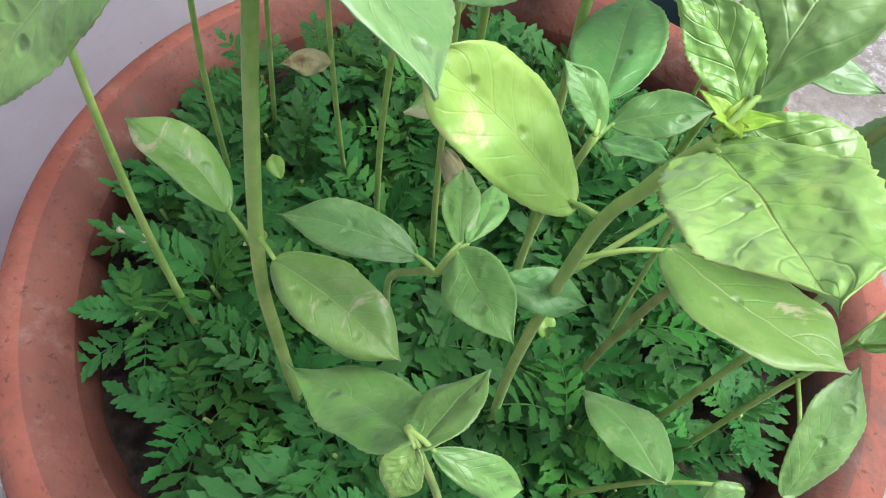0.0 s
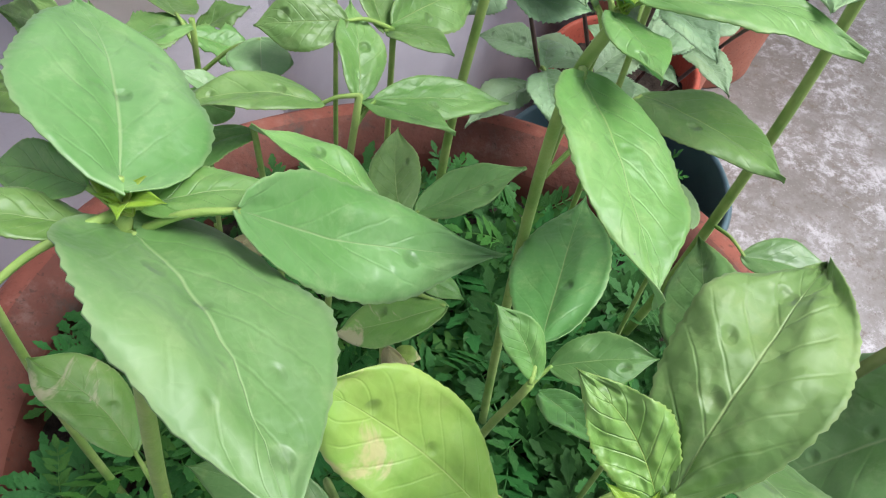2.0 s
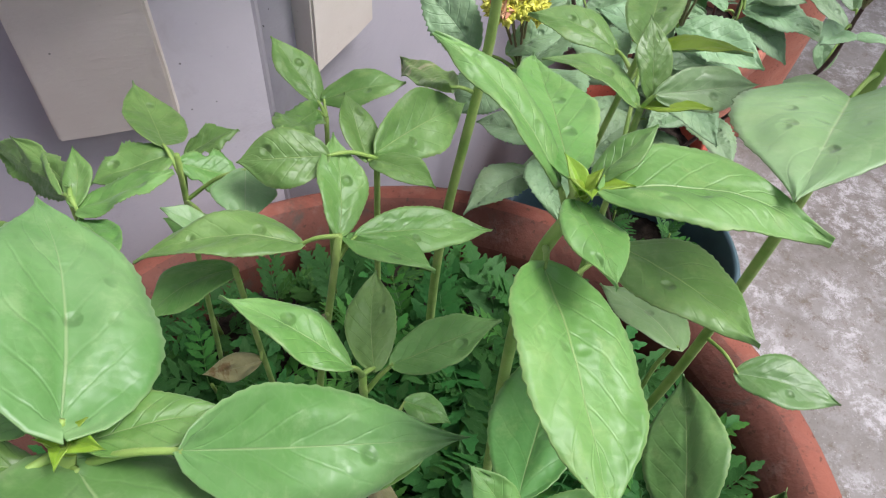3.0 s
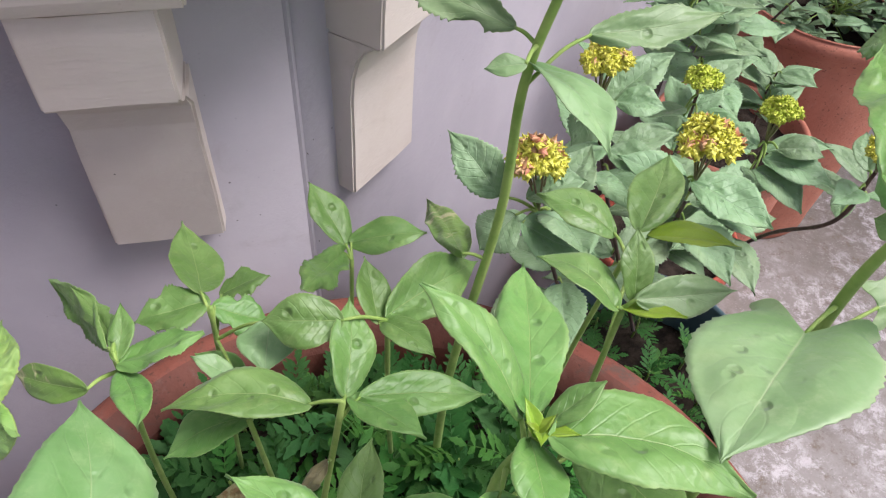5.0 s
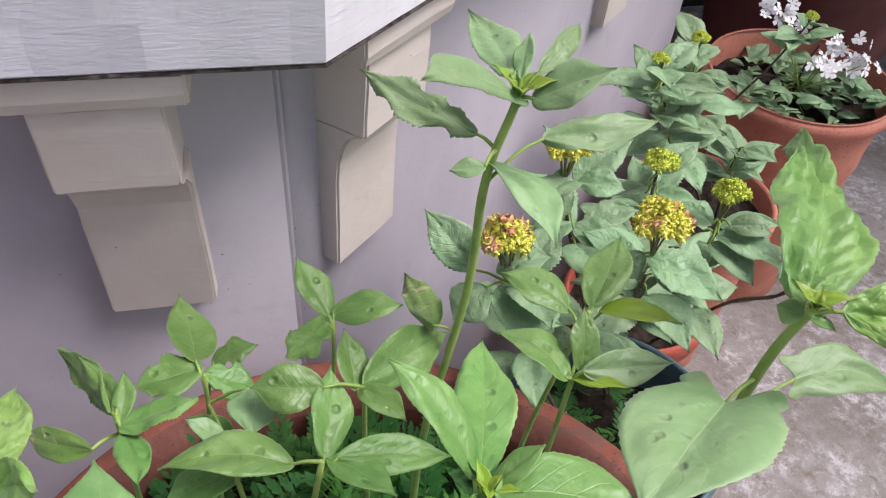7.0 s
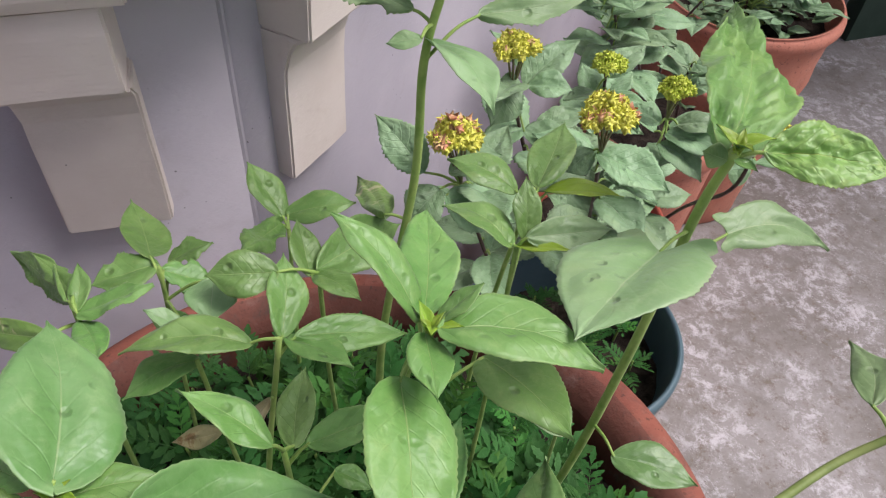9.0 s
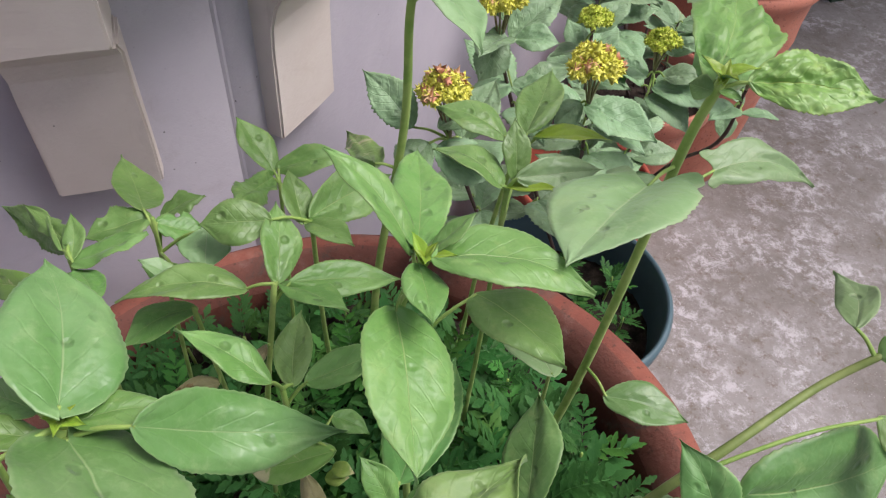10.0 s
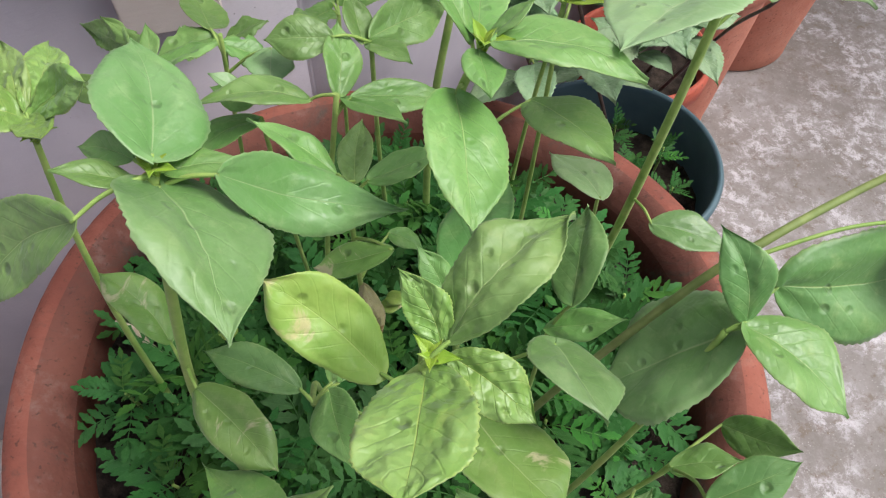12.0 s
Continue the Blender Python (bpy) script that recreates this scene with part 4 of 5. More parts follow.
p13.leaf((-0.0999, 0.0782, 0.7744), (-0.1284, 0.1271, 0.7645), 0.0125, (0.36, 0.38, 0.85), -0.07, 0.45, lean=0.09)
p13.leaf((-0.0992, 0.0936, 0.7528), (-0.0776, 0.1026, 0.7616), 0.0088, (-0.32, -0.15, 0.94), 0.04, 0.50, lean=-0.02, kind='mature', teeth=0.07, wave=0.07, bite=0.45, rows=44)
p13.leaf((-0.0948, 0.0772, 0.7652), (-0.0726, 0.0829, 0.7527), 0.0103, (0.51, -0.14, 0.85), 0.02, 0.50, lean=0.08, kind='mature', teeth=0.07, wave=0.07, bite=0.45, rows=44)
p13.leaf((-0.0966, 0.0750, 0.7716), (-0.1254, 0.0614, 0.7677), 0.0143, (-0.13, 0.00, 0.99), 0.03, 0.50, lean=-0.02, kind='mature', teeth=0.07, wave=0.07, bite=0.45, rows=44)
p13.leaf((-0.0655, 0.0688, 0.7717), (-0.0611, 0.0446, 0.7690), 0.0118, (0.12, -0.09, 0.99), 0.02, 0.50, lean=0.02, kind='pale')
p13.leaf((-0.0738, 0.0426, 0.7649), (-0.0907, 0.0427, 0.7768), 0.0050, (0.58, -0.04, 0.82), 0.04, 0.50, lean=-0.05, kind='pale')
p13.leaf((-0.080, 0.061, 0.739), (-0.102, 0.062, 0.747), 0.008, (0.18, -0.82, 0.54), 0.07, 0.40)
p14 = Plant(((-0.139, 0.050, 0.535), (-0.130, 0.040, 0.670), (-0.111, 0.026, 0.799)), 0.0018, 0.0013, "young sunflower with torn leaves near the rim")
p14.leaf((-0.1145, 0.0284, 0.7975), (-0.1674, 0.0710, 0.7771), 0.0079, (-0.63, -0.50, 0.60), -0.03, 0.50, lean=0.01, kind='mature', teeth=0.07, wave=0.07, bite=0.45, rows=44)
p14.leaf((-0.1123, 0.0298, 0.7992), (-0.1436, 0.0561, 0.7956), 0.0052, (-0.10, 0.02, 0.99), -0.07, 0.50, lean=0.07, kind='mature', teeth=0.07, wave=0.07, bite=0.45, rows=44)
p14.leaf((-0.1094, 0.0235, 0.7973), (-0.1168, 0.0474, 0.8011), 0.0048, (0.14, -0.11, 0.98), 0.02, 0.45, lean=0.09)
p14.leaf((-0.1088, 0.0231, 0.7957), (-0.0813, 0.0405, 0.7991), 0.0106, (-0.27, 0.24, 0.93), 0.01, 0.50, lean=0.02, kind='mature', teeth=0.07, wave=0.07, bite=0.45, rows=44)
p14.leaf((-0.1080, 0.0222, 0.7929), (-0.0846, -0.0082, 0.8100), 0.0067, (-0.16, 0.39, 0.91), -0.01, 0.45, lean=-0.06)
p14.leaf((-0.1190, 0.0141, 0.7895), (-0.1520, 0.0194, 0.7835), 0.0069, (-0.23, -0.68, 0.70), 0.03, 0.50, lean=-0.02, kind='marked')
k5 = Plant(((-0.068, 0.057, 0.535), (-0.066, 0.040, 0.650), (-0.060, 0.020, 0.772)), 0.0016, 0.0012, "thin young sunflower between larger ones")
k5.leaf((-0.0624, 0.0252, 0.7650), (-0.0927, 0.0060, 0.7578), 0.0115, (-0.27, 0.07, 0.96), 0.07, 0.50, lean=0.08)
p15 = Plant(((-0.012, 0.000, 0.535), (-0.012, -0.015, 0.660), (-0.009, -0.029, 0.789)), 0.0018, 0.0013, "young sunflower with star spread leaves")
p15.leaf((-0.0114, -0.0340, 0.8016), (-0.0467, -0.0240, 0.8187), 0.0096, (0.48, 0.25, 0.84), 0.04, 0.45, lean=0.05)
p15.leaf((-0.0059, -0.0253, 0.7866), (-0.0088, 0.0137, 0.7838), 0.0083, (-0.12, 0.06, 0.99), -0.02, 0.45, lean=-0.06)
p15.leaf((-0.0003, -0.0222, 0.7843), (0.0315, -0.0109, 0.7953), 0.0099, (-0.35, 0.09, 0.93), 0.01, 0.45, lean=0.02)
p15.leaf((0.0105, -0.0367, 0.7524), (-0.0264, -0.0418, 0.7399), 0.0092, (-0.32, -0.02, 0.95), 0.01, 0.50, lean=-0.05, kind='marked')
p15.leaf((0.002, 0.006, 0.704), (0.021, 0.000, 0.699), 0.007, (0.22, 0.03, 0.98), 0.07, 0.40)
p16 = Plant(((0.077, 0.085, 0.535), (0.080, 0.080, 0.660), (0.080, 0.066, 0.816)), 0.0018, 0.0013, "young sunflower with folded bright leaves")
p16.leaf((0.0841, 0.0688, 0.8185), (0.0817, 0.0890, 0.8383), 0.0067, (0.19, -0.68, 0.71), 0.04, 0.50, lean=0.00)
p16.leaf((0.0942, 0.1285, 0.7982), (0.1096, 0.1807, 0.8023), 0.0125, (-0.21, -0.01, 0.98), 0.01, 0.45, lean=0.03)
p16.leaf((0.0763, 0.0625, 0.8209), (0.0457, 0.0792, 0.8259), 0.0137, (0.29, 0.27, 0.92), 0.13, 0.50, lean=0.06)
p16.leaf((0.0841, 0.0666, 0.8225), (0.1258, 0.0826, 0.8167), 0.0081, (0.33, -0.61, 0.72), 0.04, 0.45, lean=0.00, kind='pale')
p16.leaf((0.0794, 0.0665, 0.8168), (0.1025, 0.0616, 0.8218), 0.0051, (-0.16, 0.21, 0.96), 0.02, 0.45, lean=0.02, kind='lime', fold=0.25)
p17 = Plant(((0.070, 0.140, 0.535), (0.078, 0.130, 0.680), (0.089, 0.111, 0.812)), 0.0018, 0.0013, "young sunflower at the back of the pot")
p17.leaf((0.0820, 0.1250, 0.7974), (0.0460, 0.1380, 0.8046), 0.0117, (0.17, -0.08, 0.98), 0.07, 0.50, lean=0.05)
p17.leaf((0.0994, 0.1287, 0.7946), (0.1374, 0.1223, 0.8007), 0.0138, (-0.08, 0.38, 0.92), 0.03, 0.45, lean=-0.00, kind='lime', fold=0.25)


# ---- hydrangeas in the smaller pots ----
class Bush:
    """A hydrangea shoot: a woody stem, toothed leaves and flower heads."""

    def __init__(self, points, r0, r1, label="hydrangea shoot with coarse veined leaves", name="hydrangea"):
        self.ob = thing(name, Vector(points[0]), label, "plant", "hydrangeas beside the wall")
        self.line = round_line(points, 8)
        under(part("stem", tube(self.line, r0, r1, 8, uneven=0.25), WOOD), self.ob)

    def leaf(self, base, tip, half, normal, arch=0.05, peak=0.42, material=None, **more):
        b, t = Vector(base), Vector(tip)
        seed = int(abs(b.x * 7919 + b.y * 104729 + t.z * 1299709) * 1000) % 100000
        opts = dict(fold=0.2, teeth=0.065, quilt=0.009, wave=0.04, point=1.8, rows=36, lobe=0.05)
        opts.update(more)
        me = leaf_mesh((t - b).length * 1.03, half * 1.05, peak, arch, seed=seed, **opts)
        ob = part_of("leaf", me, (material or HYDRA, HYDRA_UNDER))
        ob.matrix_world = leaf_pose(b, t, normal)
        under(ob, self.ob)
        node = min(self.line, key=lambda p: (p - b).length)
        if 0.004 < (node - b).length < 0.06:
            pt = part("petiole", tube(round_line((node, node.lerp(b, 0.5) + Vector((0, 0, 0.003)), b), 4), 0.0012, 0.0008, 6), STEM)
            bpy.context.view_layer.update()
            under(pt, ob)
        return ob

    def whorl(self, at, size, n, seed, droop=0.1, material=None):
        """Pairs of leaves round a node."""
        rnd = random.Random(seed)
        at = Vector(at)
        for i in range(n):
            a = seed + i * 2.4 + rnd.uniform(-0.35, 0.35)
            d = Vector((math.cos(a), math.sin(a), rnd.uniform(0.0, 0.55) - droop)).normalized()
            k = size * rnd.uniform(0.85, 1.4)
            h = at - Vector((0, 0, 0.008 * i))
            self.leaf(h + d * 0.006, h + d * (0.006 + k), k * rnd.uniform(0.26, 0.33), Vector((-d.x * 0.5 + rnd.uniform(-0.25, 0.25), -d.y * 0.5 + rnd.uniform(-0.25, 0.25), 1)), rnd.uniform(0.03, 0.1), 0.42, material)

    def flower(self, at, r, seed, pink=0.15, material=None):
        """A domed head of many four-petalled florets, the outer ones larger."""
        rnd = random.Random(seed)
        at, r = Vector(at), r * 1.0
        yellow = bmesh.new()
        rosy = []
        lumps = [(Vector((0, 0, 0.30)), 0.45)]
        for i in range(9):
            a = i * 2.39996 + rnd.uniform(-0.3, 0.3)
            q = 0.35 + 0.60 * math.sqrt((i + 1) / 9)
            lumps.append((Vector((q * 0.72 * math.cos(a), q * 0.72 * math.sin(a), 0.28 - 0.42 * q * q + rnd.uniform(-0.10, 0.10))), rnd.uniform(0.27, 0.40)))
        for lump, wide in lumps:
            blush = pink * (2.2 if rnd.random() < 0.4 else 0.35)
            for i in range(26):
                th, ph = math.acos(1 - 1.15 * (i + 0.5) / 26), i * 2.39996
                d = Vector((math.sin(th) * math.cos(ph), math.sin(th) * math.sin(ph), math.cos(th)))
                d = (d + 0.35 * Vector((lump.x, lump.y, 0.5))).normalized()
                c = at + r * (lump + d * wide * rnd.uniform(0.72, 1.15))
                k = r * rnd.uniform(0.11, 0.165)
                bm = yellow
                if i < 14 and rnd.random() < blush * 0.35:
                    bm, k = bmesh.new(), k * 1.25
                    rosy.append(bm)
                x = d.orthogonal().normalized()
                y = d.cross(x)
                a0 = rnd.uniform(0, 6.28)
                point = lambda ang, rad, up: bm.verts.new(c + k * (rad * (math.cos(ang) * x + math.sin(ang) * y) + d * up))
                low = [point(a0 + j * 1.5708, 0.55, -1.0) for j in range(4)]
                belly = [point(a0 + j * 1.5708, 1.0, 0.2) for j in range(4)]
                tip = [point(a0 + j * 1.5708, rnd.uniform(0.5, 1.7), rnd.uniform(0.6, 1.3)) for j in range(4)]
                mid = point(0, 0, 0.5)
                for j in range(4):
                    bm.faces.new((low[j], low[j - 3], belly[j - 3], belly[j]))
                    bm.faces.new((belly[j], belly[j - 3], tip[j]))
                    bm.faces.new((belly[j - 3], mid, tip[j]))
        core = bmesh.ops.create_icosphere(yellow, subdivisions=2, radius=1.0)["verts"]
        for v in core:
            v.co = at + Vector((v.co.x * r * 0.5, v.co.y * r * 0.5, v.co.z * r * 0.22))
        stalk = min(self.line, key=lambda p: (p - at).length)
        stalks = bmesh.new()
        for i in range(7):
            a = i * 0.9
            end = at + Vector((math.cos(a) * r * 0.45, math.sin(a) * r * 0.45, -0.001))
            tube(round_line((stalk, stalk.lerp(end, 0.5) + Vector((0, 0, 0.002)), end), 3), 0.0009, 0.0007, 5, stalks)
        head = under(part("flower_head", smooth(yellow), material or FLORET, None, "domed yellow green flower head"), self.ob)
        under(part("flower_stalk", stalks, STEM_RED), self.ob)
        bpy.context.view_layer.update()
        for bm in rosy:
            under(part("pink_floret", smooth(bm), FLORET_PINK), head)


hydra_a = Bush(((0.170, 0.320, 0.372), (0.100, 0.270, 0.550), (0.056, 0.232, 0.700)), 0.0024, 0.0014)
hydra_a.leaf((0.029, 0.225, 0.716), (-0.007, 0.250, 0.742), 0.014, (0.01, -0.70, 0.71), 0.12, 0.40)
hydra_a.leaf((0.041, 0.217, 0.709), (0.022, 0.200, 0.692), 0.015, (-0.02, -0.41, 0.91), 0.12, 0.56)
hydra_a.leaf((0.046, 0.214, 0.706), (0.094, 0.200, 0.700), 0.018, (0.21, -0.28, 0.94), -0.03, 0.48)
hydra_a.leaf((0.047, 0.225, 0.717), (0.081, 0.233, 0.730), 0.012, (-0.01, -0.15, 0.99), 0.12, 0.56)
hydra_b = Bush(((0.200, 0.400, 0.372), (0.130, 0.360, 0.580), (0.090, 0.320, 0.720)), 0.0024, 0.0014)
hydra_b.leaf((0.101, 0.291, 0.707), (0.135, 0.285, 0.710), 0.013, (0.11, -0.34, 0.93), -0.03, 0.48)
hydra_b.leaf((0.101, 0.313, 0.734), (0.133, 0.308, 0.736), 0.012, (0.11, -0.38, 0.92), 0.07, 0.48)
hydra_b.leaf((0.087, 0.320, 0.739), (0.075, 0.295, 0.707), 0.014, (0.40, -0.60, 0.69), 0.12, 0.56)
hydra_c = Bush(((0.240, 0.570, 0.315), (0.190, 0.380, 0.550), (0.155, 0.262, 0.715)), 0.0024, 0.0014)
hydra_c.leaf((0.152, 0.260, 0.717), (0.201, 0.233, 0.710), 0.018, (0.20, -0.29, 0.94), 0.02, 0.48)
hydra_c.leaf((0.149, 0.262, 0.718), (0.132, 0.253, 0.703), 0.010, (0.18, -0.65, 0.74), 0.07, 0.56)
hydra_e = Bush(((0.270, 0.580, 0.315), (0.250, 0.420, 0.560), (0.222, 0.345, 0.690)), 0.0024, 0.0014)
hydra_e.leaf((0.217, 0.329, 0.677), (0.250, 0.302, 0.664), 0.017, (0.24, -0.33, 0.91), 0.12, 0.48)
hydra_e.leaf((0.221, 0.334, 0.684), (0.267, 0.311, 0.684), 0.014, (0.12, -0.34, 0.93), 0.07, 0.48)
hydra_e.leaf((0.229, 0.337, 0.692), (0.258, 0.327, 0.697), 0.012, (0.08, -0.25, 0.97), 0.12, 0.48)
hydra_e.leaf((0.216, 0.340, 0.689), (0.191, 0.355, 0.695), 0.011, (0.19, -0.37, 0.91), 0.07, 0.48)
hydra_d = Bush(((0.280, 0.540, 0.315), (0.290, 0.420, 0.520), (0.287, 0.322, 0.640), (0.279, 0.295, 0.715)), 0.0024, 0.0014)
hydra_d.leaf((0.291, 0.323, 0.644), (0.290, 0.340, 0.662), 0.010, (0.20, -0.56, 0.80), 0.07, 0.48)
hydra_d.leaf((0.303, 0.339, 0.669), (0.274, 0.365, 0.680), 0.011, (0.31, -0.24, 0.92), 0.07, 0.56)
hydra_a.flower((0.048, 0.226, 0.748), 0.0185, 1, 0.35)
hydra_a.whorl((0.062, 0.236, 0.70), 0.045, 3, 5)
hydra_a.whorl((0.085, 0.255, 0.62), 0.05, 4, 9, 0.3)
hydra_b.flower((0.088, 0.316, 0.762), 0.017, 2, 0.12)
hydra_b.whorl((0.095, 0.32, 0.74), 0.04, 3, 2)
hydra_b.whorl((0.11, 0.335, 0.68), 0.048, 4, 4, 0.2)
hydra_c.flower((0.15, 0.253, 0.756), 0.0195, 3, 0.22)
hydra_c.whorl((0.158, 0.268, 0.705), 0.045, 3, 3, 0.2)
hydra_c.whorl((0.175, 0.32, 0.64), 0.05, 4, 7, 0.2)
hydra_e.flower((0.218, 0.335, 0.726), 0.0145, 4, 0.0, FLORET_GREEN)
hydra_e.whorl((0.225, 0.36, 0.67), 0.042, 3, 6, 0.2)
hydra_d.flower((0.277, 0.291, 0.735), 0.0155, 5, 0.05)
hydra_d.whorl((0.28, 0.30, 0.705), 0.034, 4, 8, 0.2)
hydra_f = Bush(((0.22, 0.59, 0.315), (0.20, 0.48, 0.56), (0.172, 0.382, 0.70)), 0.0024, 0.0014)
hydra_f.flower((0.171, 0.378, 0.716), 0.0145, 6, 0.0, FLORET_GREEN)
hydra_f.whorl((0.172, 0.384, 0.695), 0.036, 4, 1, 0.1)
hydra_f.whorl((0.182, 0.42, 0.65), 0.046, 5, 5, 0.2)
hydra_f.whorl((0.20, 0.49, 0.55), 0.055, 5, 8, 0.2)
hydra_c.whorl((0.205, 0.42, 0.50), 0.055, 5, 13, 0.2)
hydra_e.whorl((0.252, 0.44, 0.53), 0.055, 5, 14, 0.2)
hydra_b.whorl((0.15, 0.37, 0.52), 0.055, 5, 15, 0.2)
hydra_g = Bush(((0.35, 0.82, 0.315), (0.26, 0.70, 0.52), (0.20, 0.60, 0.68)), 0.0026, 0.0014, "leafy hydrangea with small green buds")
hydra_g.flower((0.195, 0.595, 0.692), 0.010, 7, 0.0, FLORET_GREEN)
for k, p in enumerate(((0.20, 0.60, 0.68), (0.21, 0.62, 0.65), (0.225, 0.645, 0.61), (0.25, 0.68, 0.55))):
    hydra_g.whorl(p, 0.046 + 0.006 * k, 6, 11 + k, 0.1)
hydra_h = Bush(((0.38, 0.83, 0.315), (0.29, 0.74, 0.50), (0.255, 0.69, 0.66)), 0.0026, 0.0014, "leafy hydrangea with small green buds")
hydra_h.flower((0.253, 0.688, 0.675), 0.011, 8, 0.0, FLORET_GREEN)
for k, p in enumerate(((0.255, 0.69, 0.66), (0.26, 0.70, 0.625), (0.28, 0.73, 0.57))):
    hydra_h.whorl(p, 0.046 + 0.006 * k, 6, 21 + k, 0.1)
hydra_i = Bush(((0.40, 0.82, 0.315), (0.37, 0.76, 0.45), (0.365, 0.74, 0.50)), 0.0022, 0.0012, "young leafy hydrangea shoot")
for k, p in enumerate(((0.365, 0.74, 0.50), (0.367, 0.745, 0.475), (0.372, 0.755, 0.45))):
    hydra_i.whorl(p, 0.045 + 0.004 * k, 5, 31 + k, -0.1)
hydra_j = Bush(((0.36, 0.84, 0.315), (0.37, 0.88, 0.45), (0.42, 0.90, 0.54), (0.455, 0.92, 0.60)), 0.0024, 0.0013, "hydrangea branch leaning over the wide pot")
for k, p in enumerate(((0.40, 0.89, 0.51), (0.44, 0.915, 0.58), (0.455, 0.92, 0.60))):
    hydra_j.whorl(p, 0.042, 4, 41 + k, 0.0)
hydra_j.flower((0.457, 0.922, 0.612), 0.010, 9, 0.0, FLORET_GREEN)

# ---- the white flowering plant in the wide pot ----
white = Bush(((0.533, 1.06, 0.40), (0.53, 1.05, 0.47), (0.53, 1.03, 0.52)), 0.0025, 0.0015, "low leafy plant with clusters of white flowers", "flowering_plant")
tagged(white.ob, "low leafy plant with clusters of white flowers", "plant", "flowering plants")
rnd = random.Random(4)
for k in range(26):
    a, r = rnd.uniform(0, 6.28), 0.12 * math.sqrt(rnd.random())
    c = Vector((0.533 + r * math.cos(a), 1.062 + r * math.sin(a), 0.405 + 0.06 * rnd.random()))
    white.whorl(c, 0.034, 4, 60 + k, 0.0)


def white_cluster(centre, n, seed):
    rnd = random.Random(seed)
    c0 = Vector(centre)
    st = tube(round_line((Vector((0.533, 1.04, 0.43)), Vector((0.533, 1.04, 0.43)).lerp(c0, 0.6), c0), 4), 0.0014, 0.001, 6)
    under(part("stalk", st, STEM), white.ob)
    for i in range(n):
        bm = bmesh.new()
        c = c0 + Vector((rnd.uniform(-1, 1) * 0.026, rnd.uniform(-1, 1) * 0.02, rnd.uniform(-1, 1) * 0.014))
        d = Vector((rnd.uniform(-0.7, 0.7), rnd.uniform(-1, 0.1), rnd.uniform(0.1, 1))).normalized()
        x = d.orthogonal().normalized()
        y = d.cross(x)
        mid = bm.verts.new(c)
        for p in range(5):
            a = p * 1.2566 + rnd.uniform(-0.15, 0.15)
            k = 0.0105 * rnd.uniform(0.8, 1.2)
            e = lambda ang, rad, up: bm.verts.new(c + k * (rad * (math.cos(ang) * x + math.sin(ang) * y) + up * d))
            bm.faces.new((mid, e(a - 0.5, 0.75, 0.2), e(a - 0.3, 1.1, 0.1), e(a + 0.3, 1.1, 0.1), e(a + 0.5, 0.75, 0.2)))
        under(part("flower", smooth(bm), PETAL_WHITE, None, "small white five petalled flower"), white.ob)


white_cluster((0.465, 1.07, 0.552), 11, 1)
white_cluster((0.48, 1.05, 0.540), 7, 2)
white_cluster((0.525, 0.985, 0.510), 12, 3)
white_cluster((0.585, 1.055, 0.512), 11, 4)
white_cluster((0.60, 1.015, 0.500), 9, 5)


# ---- marigold seedlings that carpet the pots ----
def marigold_leaf(seed, pairs=5, length=0.05):
    """A feathery leaf: a thin rib with toothed leaflets in pairs and one at the end."""
    rnd = random.Random(seed)
    bm = bmesh.new()
    uv = bm.loops.layers.uv.new("uv")
    rib = [Vector((0.0015 * math.sin(s * 5 + seed), length * s, 0.010 * math.sin(2.2 * s) - 0.012 * s * s)) for s in [i / 8 for i in range(9)]]

    def blade(root, d, size, wide):
        side = d.cross(Vector((0, 0, 1))).normalized()
        up = side.cross(d).normalized()
        n, rows = 8, []
        for i in range(n + 1):
            s = i / n
            w = wide * (math.sin(math.pi * min(1.0, s * 0.93 + 0.07)) ** 0.8) * (1.28 if i % 2 and 1 < i < n else 0.86)
            if i == n:
                w = 0.0002
            p = root + d * size * s - Vector((0, 0, 0.08 * size * s * s))
            rows.append([bm.verts.new(p - side * w + up * w * 0.16), bm.verts.new(p), bm.verts.new(p + side * w + up * w * 0.16)])
        for i in range(n):
            for k in (0, 1):
                f = bm.faces.new((rows[i][k], rows[i][k + 1], rows[i + 1][k + 1], rows[i + 1][k]))
                for lp, (u, v) in zip(f.loops, ((k / 2, i / n), ((k + 1) / 2, i / n), ((k + 1) / 2, (i + 1) / n), (k / 2, (i + 1) / n))):
                    lp[uv].uv = (u, v)

    for i in range(pairs):
        s = 0.22 + 0.66 * i / (pairs - 1)
        root = rib[int(s * 8)].lerp(rib[min(8, int(s * 8) + 1)], s * 8 % 1)
        size = length * (0.22 + 0.13 * math.sin(math.pi * (0.25 + 0.6 * s))) * rnd.uniform(0.9, 1.1)
        for sg in (-1, 1):
            a = radians(rnd.uniform(44, 58))
            blade(root, Vector((sg * math.sin(a), math.cos(a), rnd.uniform(0.0, 0.25))).normalized(), size * 1.06, size * 0.175)
    blade(rib[-1], Vector((rnd.uniform(-0.1, 0.1), 1, -0.1)).normalized(), length * 0.34, length * 0.07)
    tube(rib, 0.0007, 0.0004, 4, bm)
    me = bpy.data.meshes.new("marigold_leaf")
    bm.to_mesh(me)
    bm.free()
    for f in me.polygons:
        f.use_smooth = True
    return me


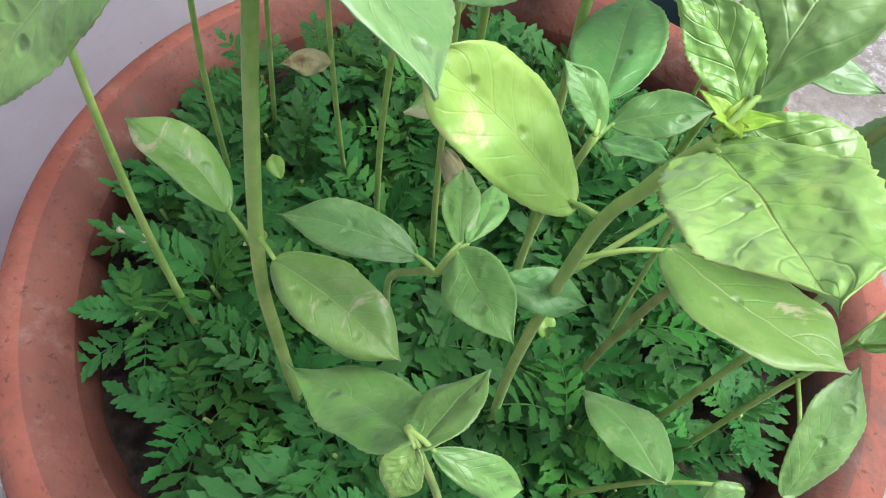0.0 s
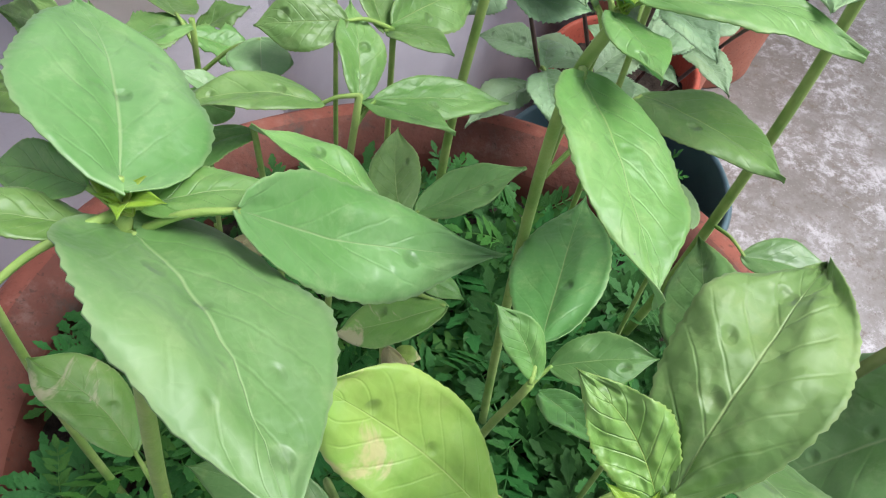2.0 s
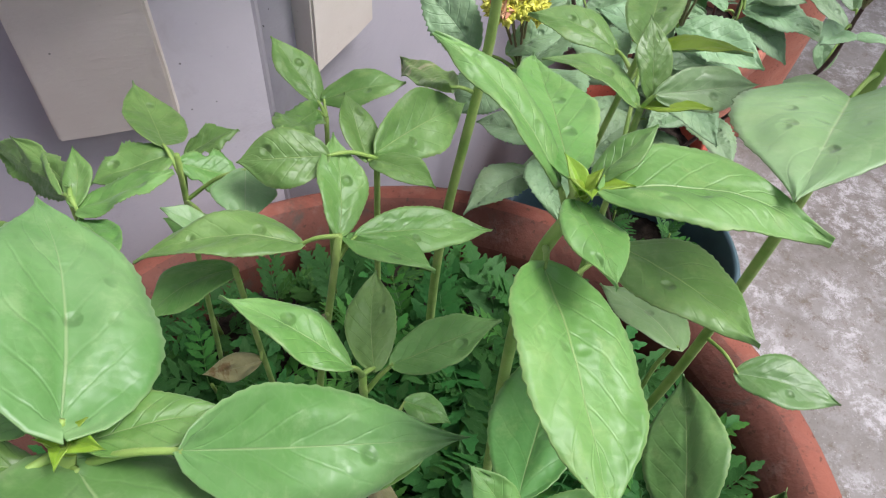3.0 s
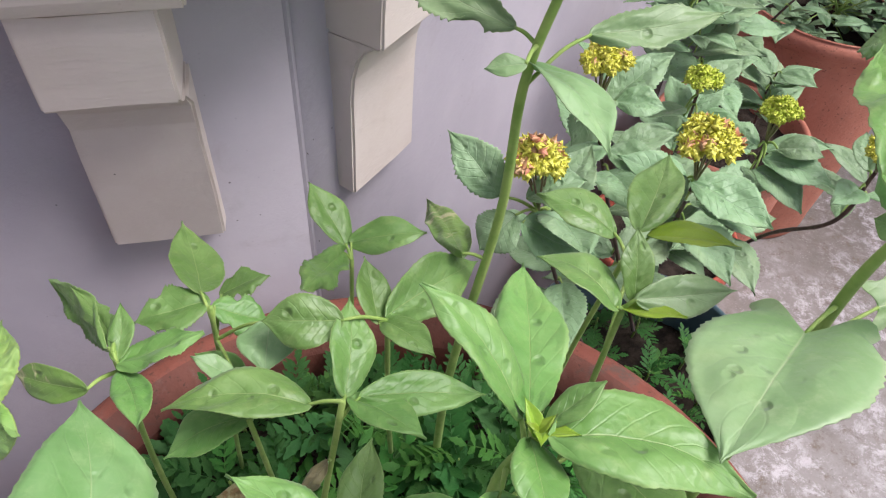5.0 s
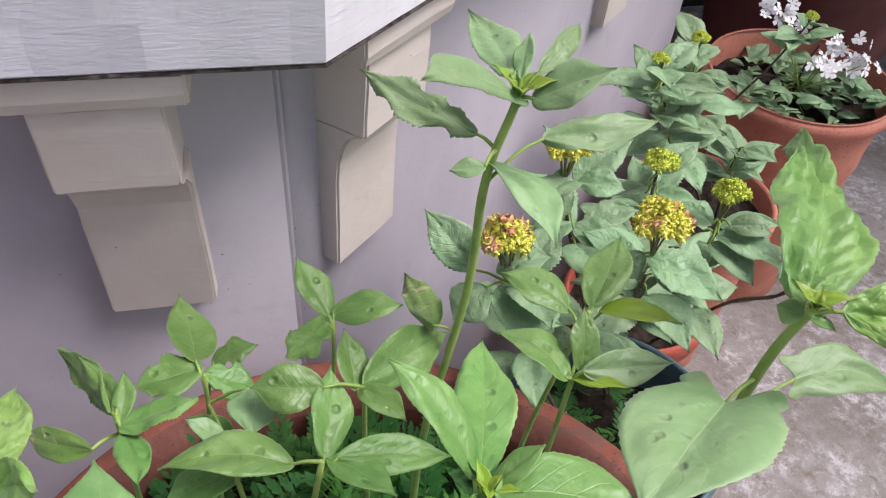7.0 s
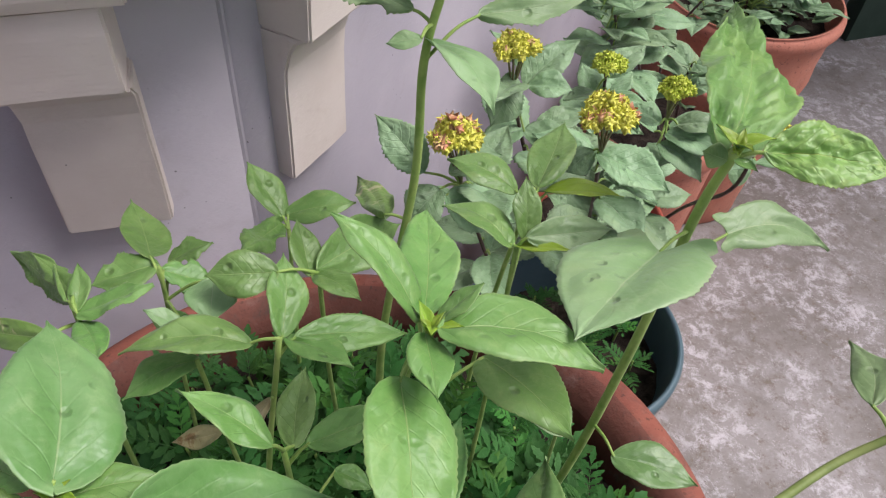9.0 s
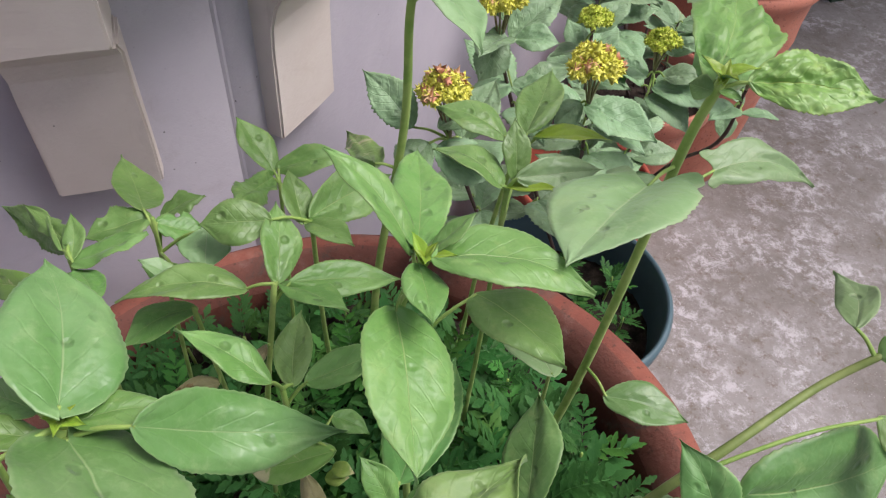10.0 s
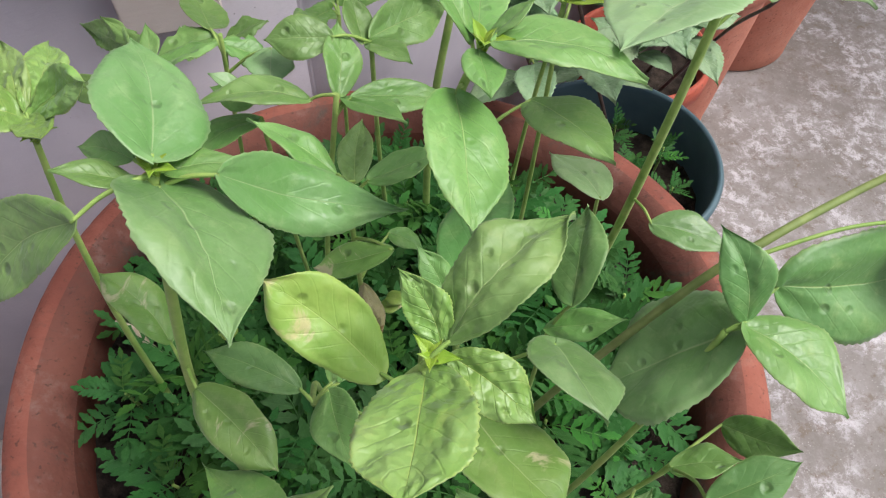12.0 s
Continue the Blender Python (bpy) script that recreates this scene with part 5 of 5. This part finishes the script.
MLEAVES = []
for k in range(8):
    me = marigold_leaf(k, 5 + k % 2, 0.048 + 0.004 * (k % 4))
    me.materials.append(MARI if k % 4 else MARI_LIGHT)
    MLEAVES.append(me)
bm = tube(round_line((Vector((0, 0, 0)), Vector((0.002, 0.001, 0.02)), Vector((0.001, -0.001, 0.045))), 4), 0.0016, 0.0011, 6)
MSTEM = bpy.data.meshes.new("marigold_stem")
bm.to_mesh(MSTEM)
bm.free()
MSTEM.materials.append(STEM)


def marigold(at, height, turn, n, size, seed, label="small dark green marigold seedling with feathery leaves"):
    rnd = random.Random(seed)
    ob = thing("marigold_seedling", at, label, "seedling", "marigold seedlings under the sunflowers")
    st = new("stem", MSTEM)
    st.parent = ob
    st.scale = (1, 1, height / 0.045)
    for i in range(n):
        a = turn + i * 2.4 + rnd.uniform(-0.3, 0.3)
        q = (i + 1) / n
        lf = new("leaf", rnd.choice(MLEAVES))
        lf.parent = ob
        tilt = 6 + 42 * q ** 1.6 + rnd.uniform(-12, 12)
        k = size * (1.08 - 0.42 * q) * rnd.uniform(0.85, 1.12)
        m = pose(0, 0, height * (0.35 + 0.62 * q), 0, 0, math.degrees(a)) @ pose(0, 0, 0, tilt, rnd.uniform(-18, 18), 0)
        lf.matrix_local = m @ Matrix.Scale(k, 4)
    return ob


def carpet(centre, z, radius, spacing, seed, size=1.0, keep=lambda x, y: True):
    """Seedlings spread evenly, none closer than the spacing."""
    rnd = random.Random(seed)
    spots = []
    for _ in range(6000):
        a, r = rnd.uniform(0, 2 * math.pi), radius * math.sqrt(rnd.random())
        x, y = r * math.cos(a), r * math.sin(a)
        if keep(x, y) and all((x - u) ** 2 + (y - v) ** 2 > spacing ** 2 for u, v in spots):
            spots.append((x, y))
    for i, (x, y) in enumerate(spots):
        h = rnd.uniform(0.03, 0.052)
        edge = 1.0 - 0.35 * max(0.0, (math.hypot(x, y) / radius - 0.75) / 0.25)
        marigold((centre[0] + x, centre[1] + y, z), h, rnd.uniform(0, 6.28), rnd.choice((6, 7, 8)), edge * size * rnd.uniform(0.85, 1.12), seed * 1000 + i)


carpet((0, 0), SOIL_Z - 0.002, 0.181, 0.0345, 1, 1.14)
carpet((0.196, 0.346), 0.333, 0.075, 0.040, 2, 0.72)

# ---- withered leaves still hanging on the stems ----
k5.leaf((-0.064, 0.030, 0.690), (-0.084, 0.016, 0.700), 0.006, (0.1, -0.6, 0.7), 0.10, 0.5, kind="dry", curl=0.5, wave=0.12)
p15.leaf((-0.010, -0.020, 0.690), (0.003, -0.046, 0.678), 0.006, (0.2, -0.5, 0.8), 0.15, 0.5, kind="dry", curl=0.6, wave=0.15)
p12.leaf((-0.030, 0.022, 0.742), (-0.040, 0.010, 0.730), 0.004, (-0.2, -0.6, 0.7), 0.15, 0.5, kind="dry", curl=0.6, wave=0.2)

# ---- fallen bits ----
twig = part("dried_twig", tube(round_line(((-0.186, -0.006, 0.588), (-0.172, -0.012, 0.592), (-0.158, -0.021, 0.586), (-0.15, -0.024, 0.584)), 5), 0.0022, 0.0012, 7, uneven=0.5), DRY)
tagged(twig, "shrivelled pale dry twig lying on the seedlings", "twig")
for k, (x, y, z) in enumerate(((-0.012, 0.025, 0.585), (-0.103, 0.037, 0.584), (-0.107, 0.0, 0.582), (-0.008, 0.03, 0.59), (0.05, -0.06, 0.584))):
    me = leaf_mesh(0.016, 0.0055, 0.5, 0.15, 0.3, 0.0, 0.01, 90 + k, 2.4, rows=10, cols=6)
    pet = part_of("fallen_leaf", me, (LEAF["yellow"], LEAF_UNDER))
    pet.matrix_world = leaf_pose((x, y, z), (x + 0.012 * math.cos(k * 2), y + 0.012 * math.sin(k * 2), z + 0.003), (0.1, -0.3, 1))
    tagged(pet, "withered yellow leaf fallen among the seedlings", "leaf", "fallen leaves")
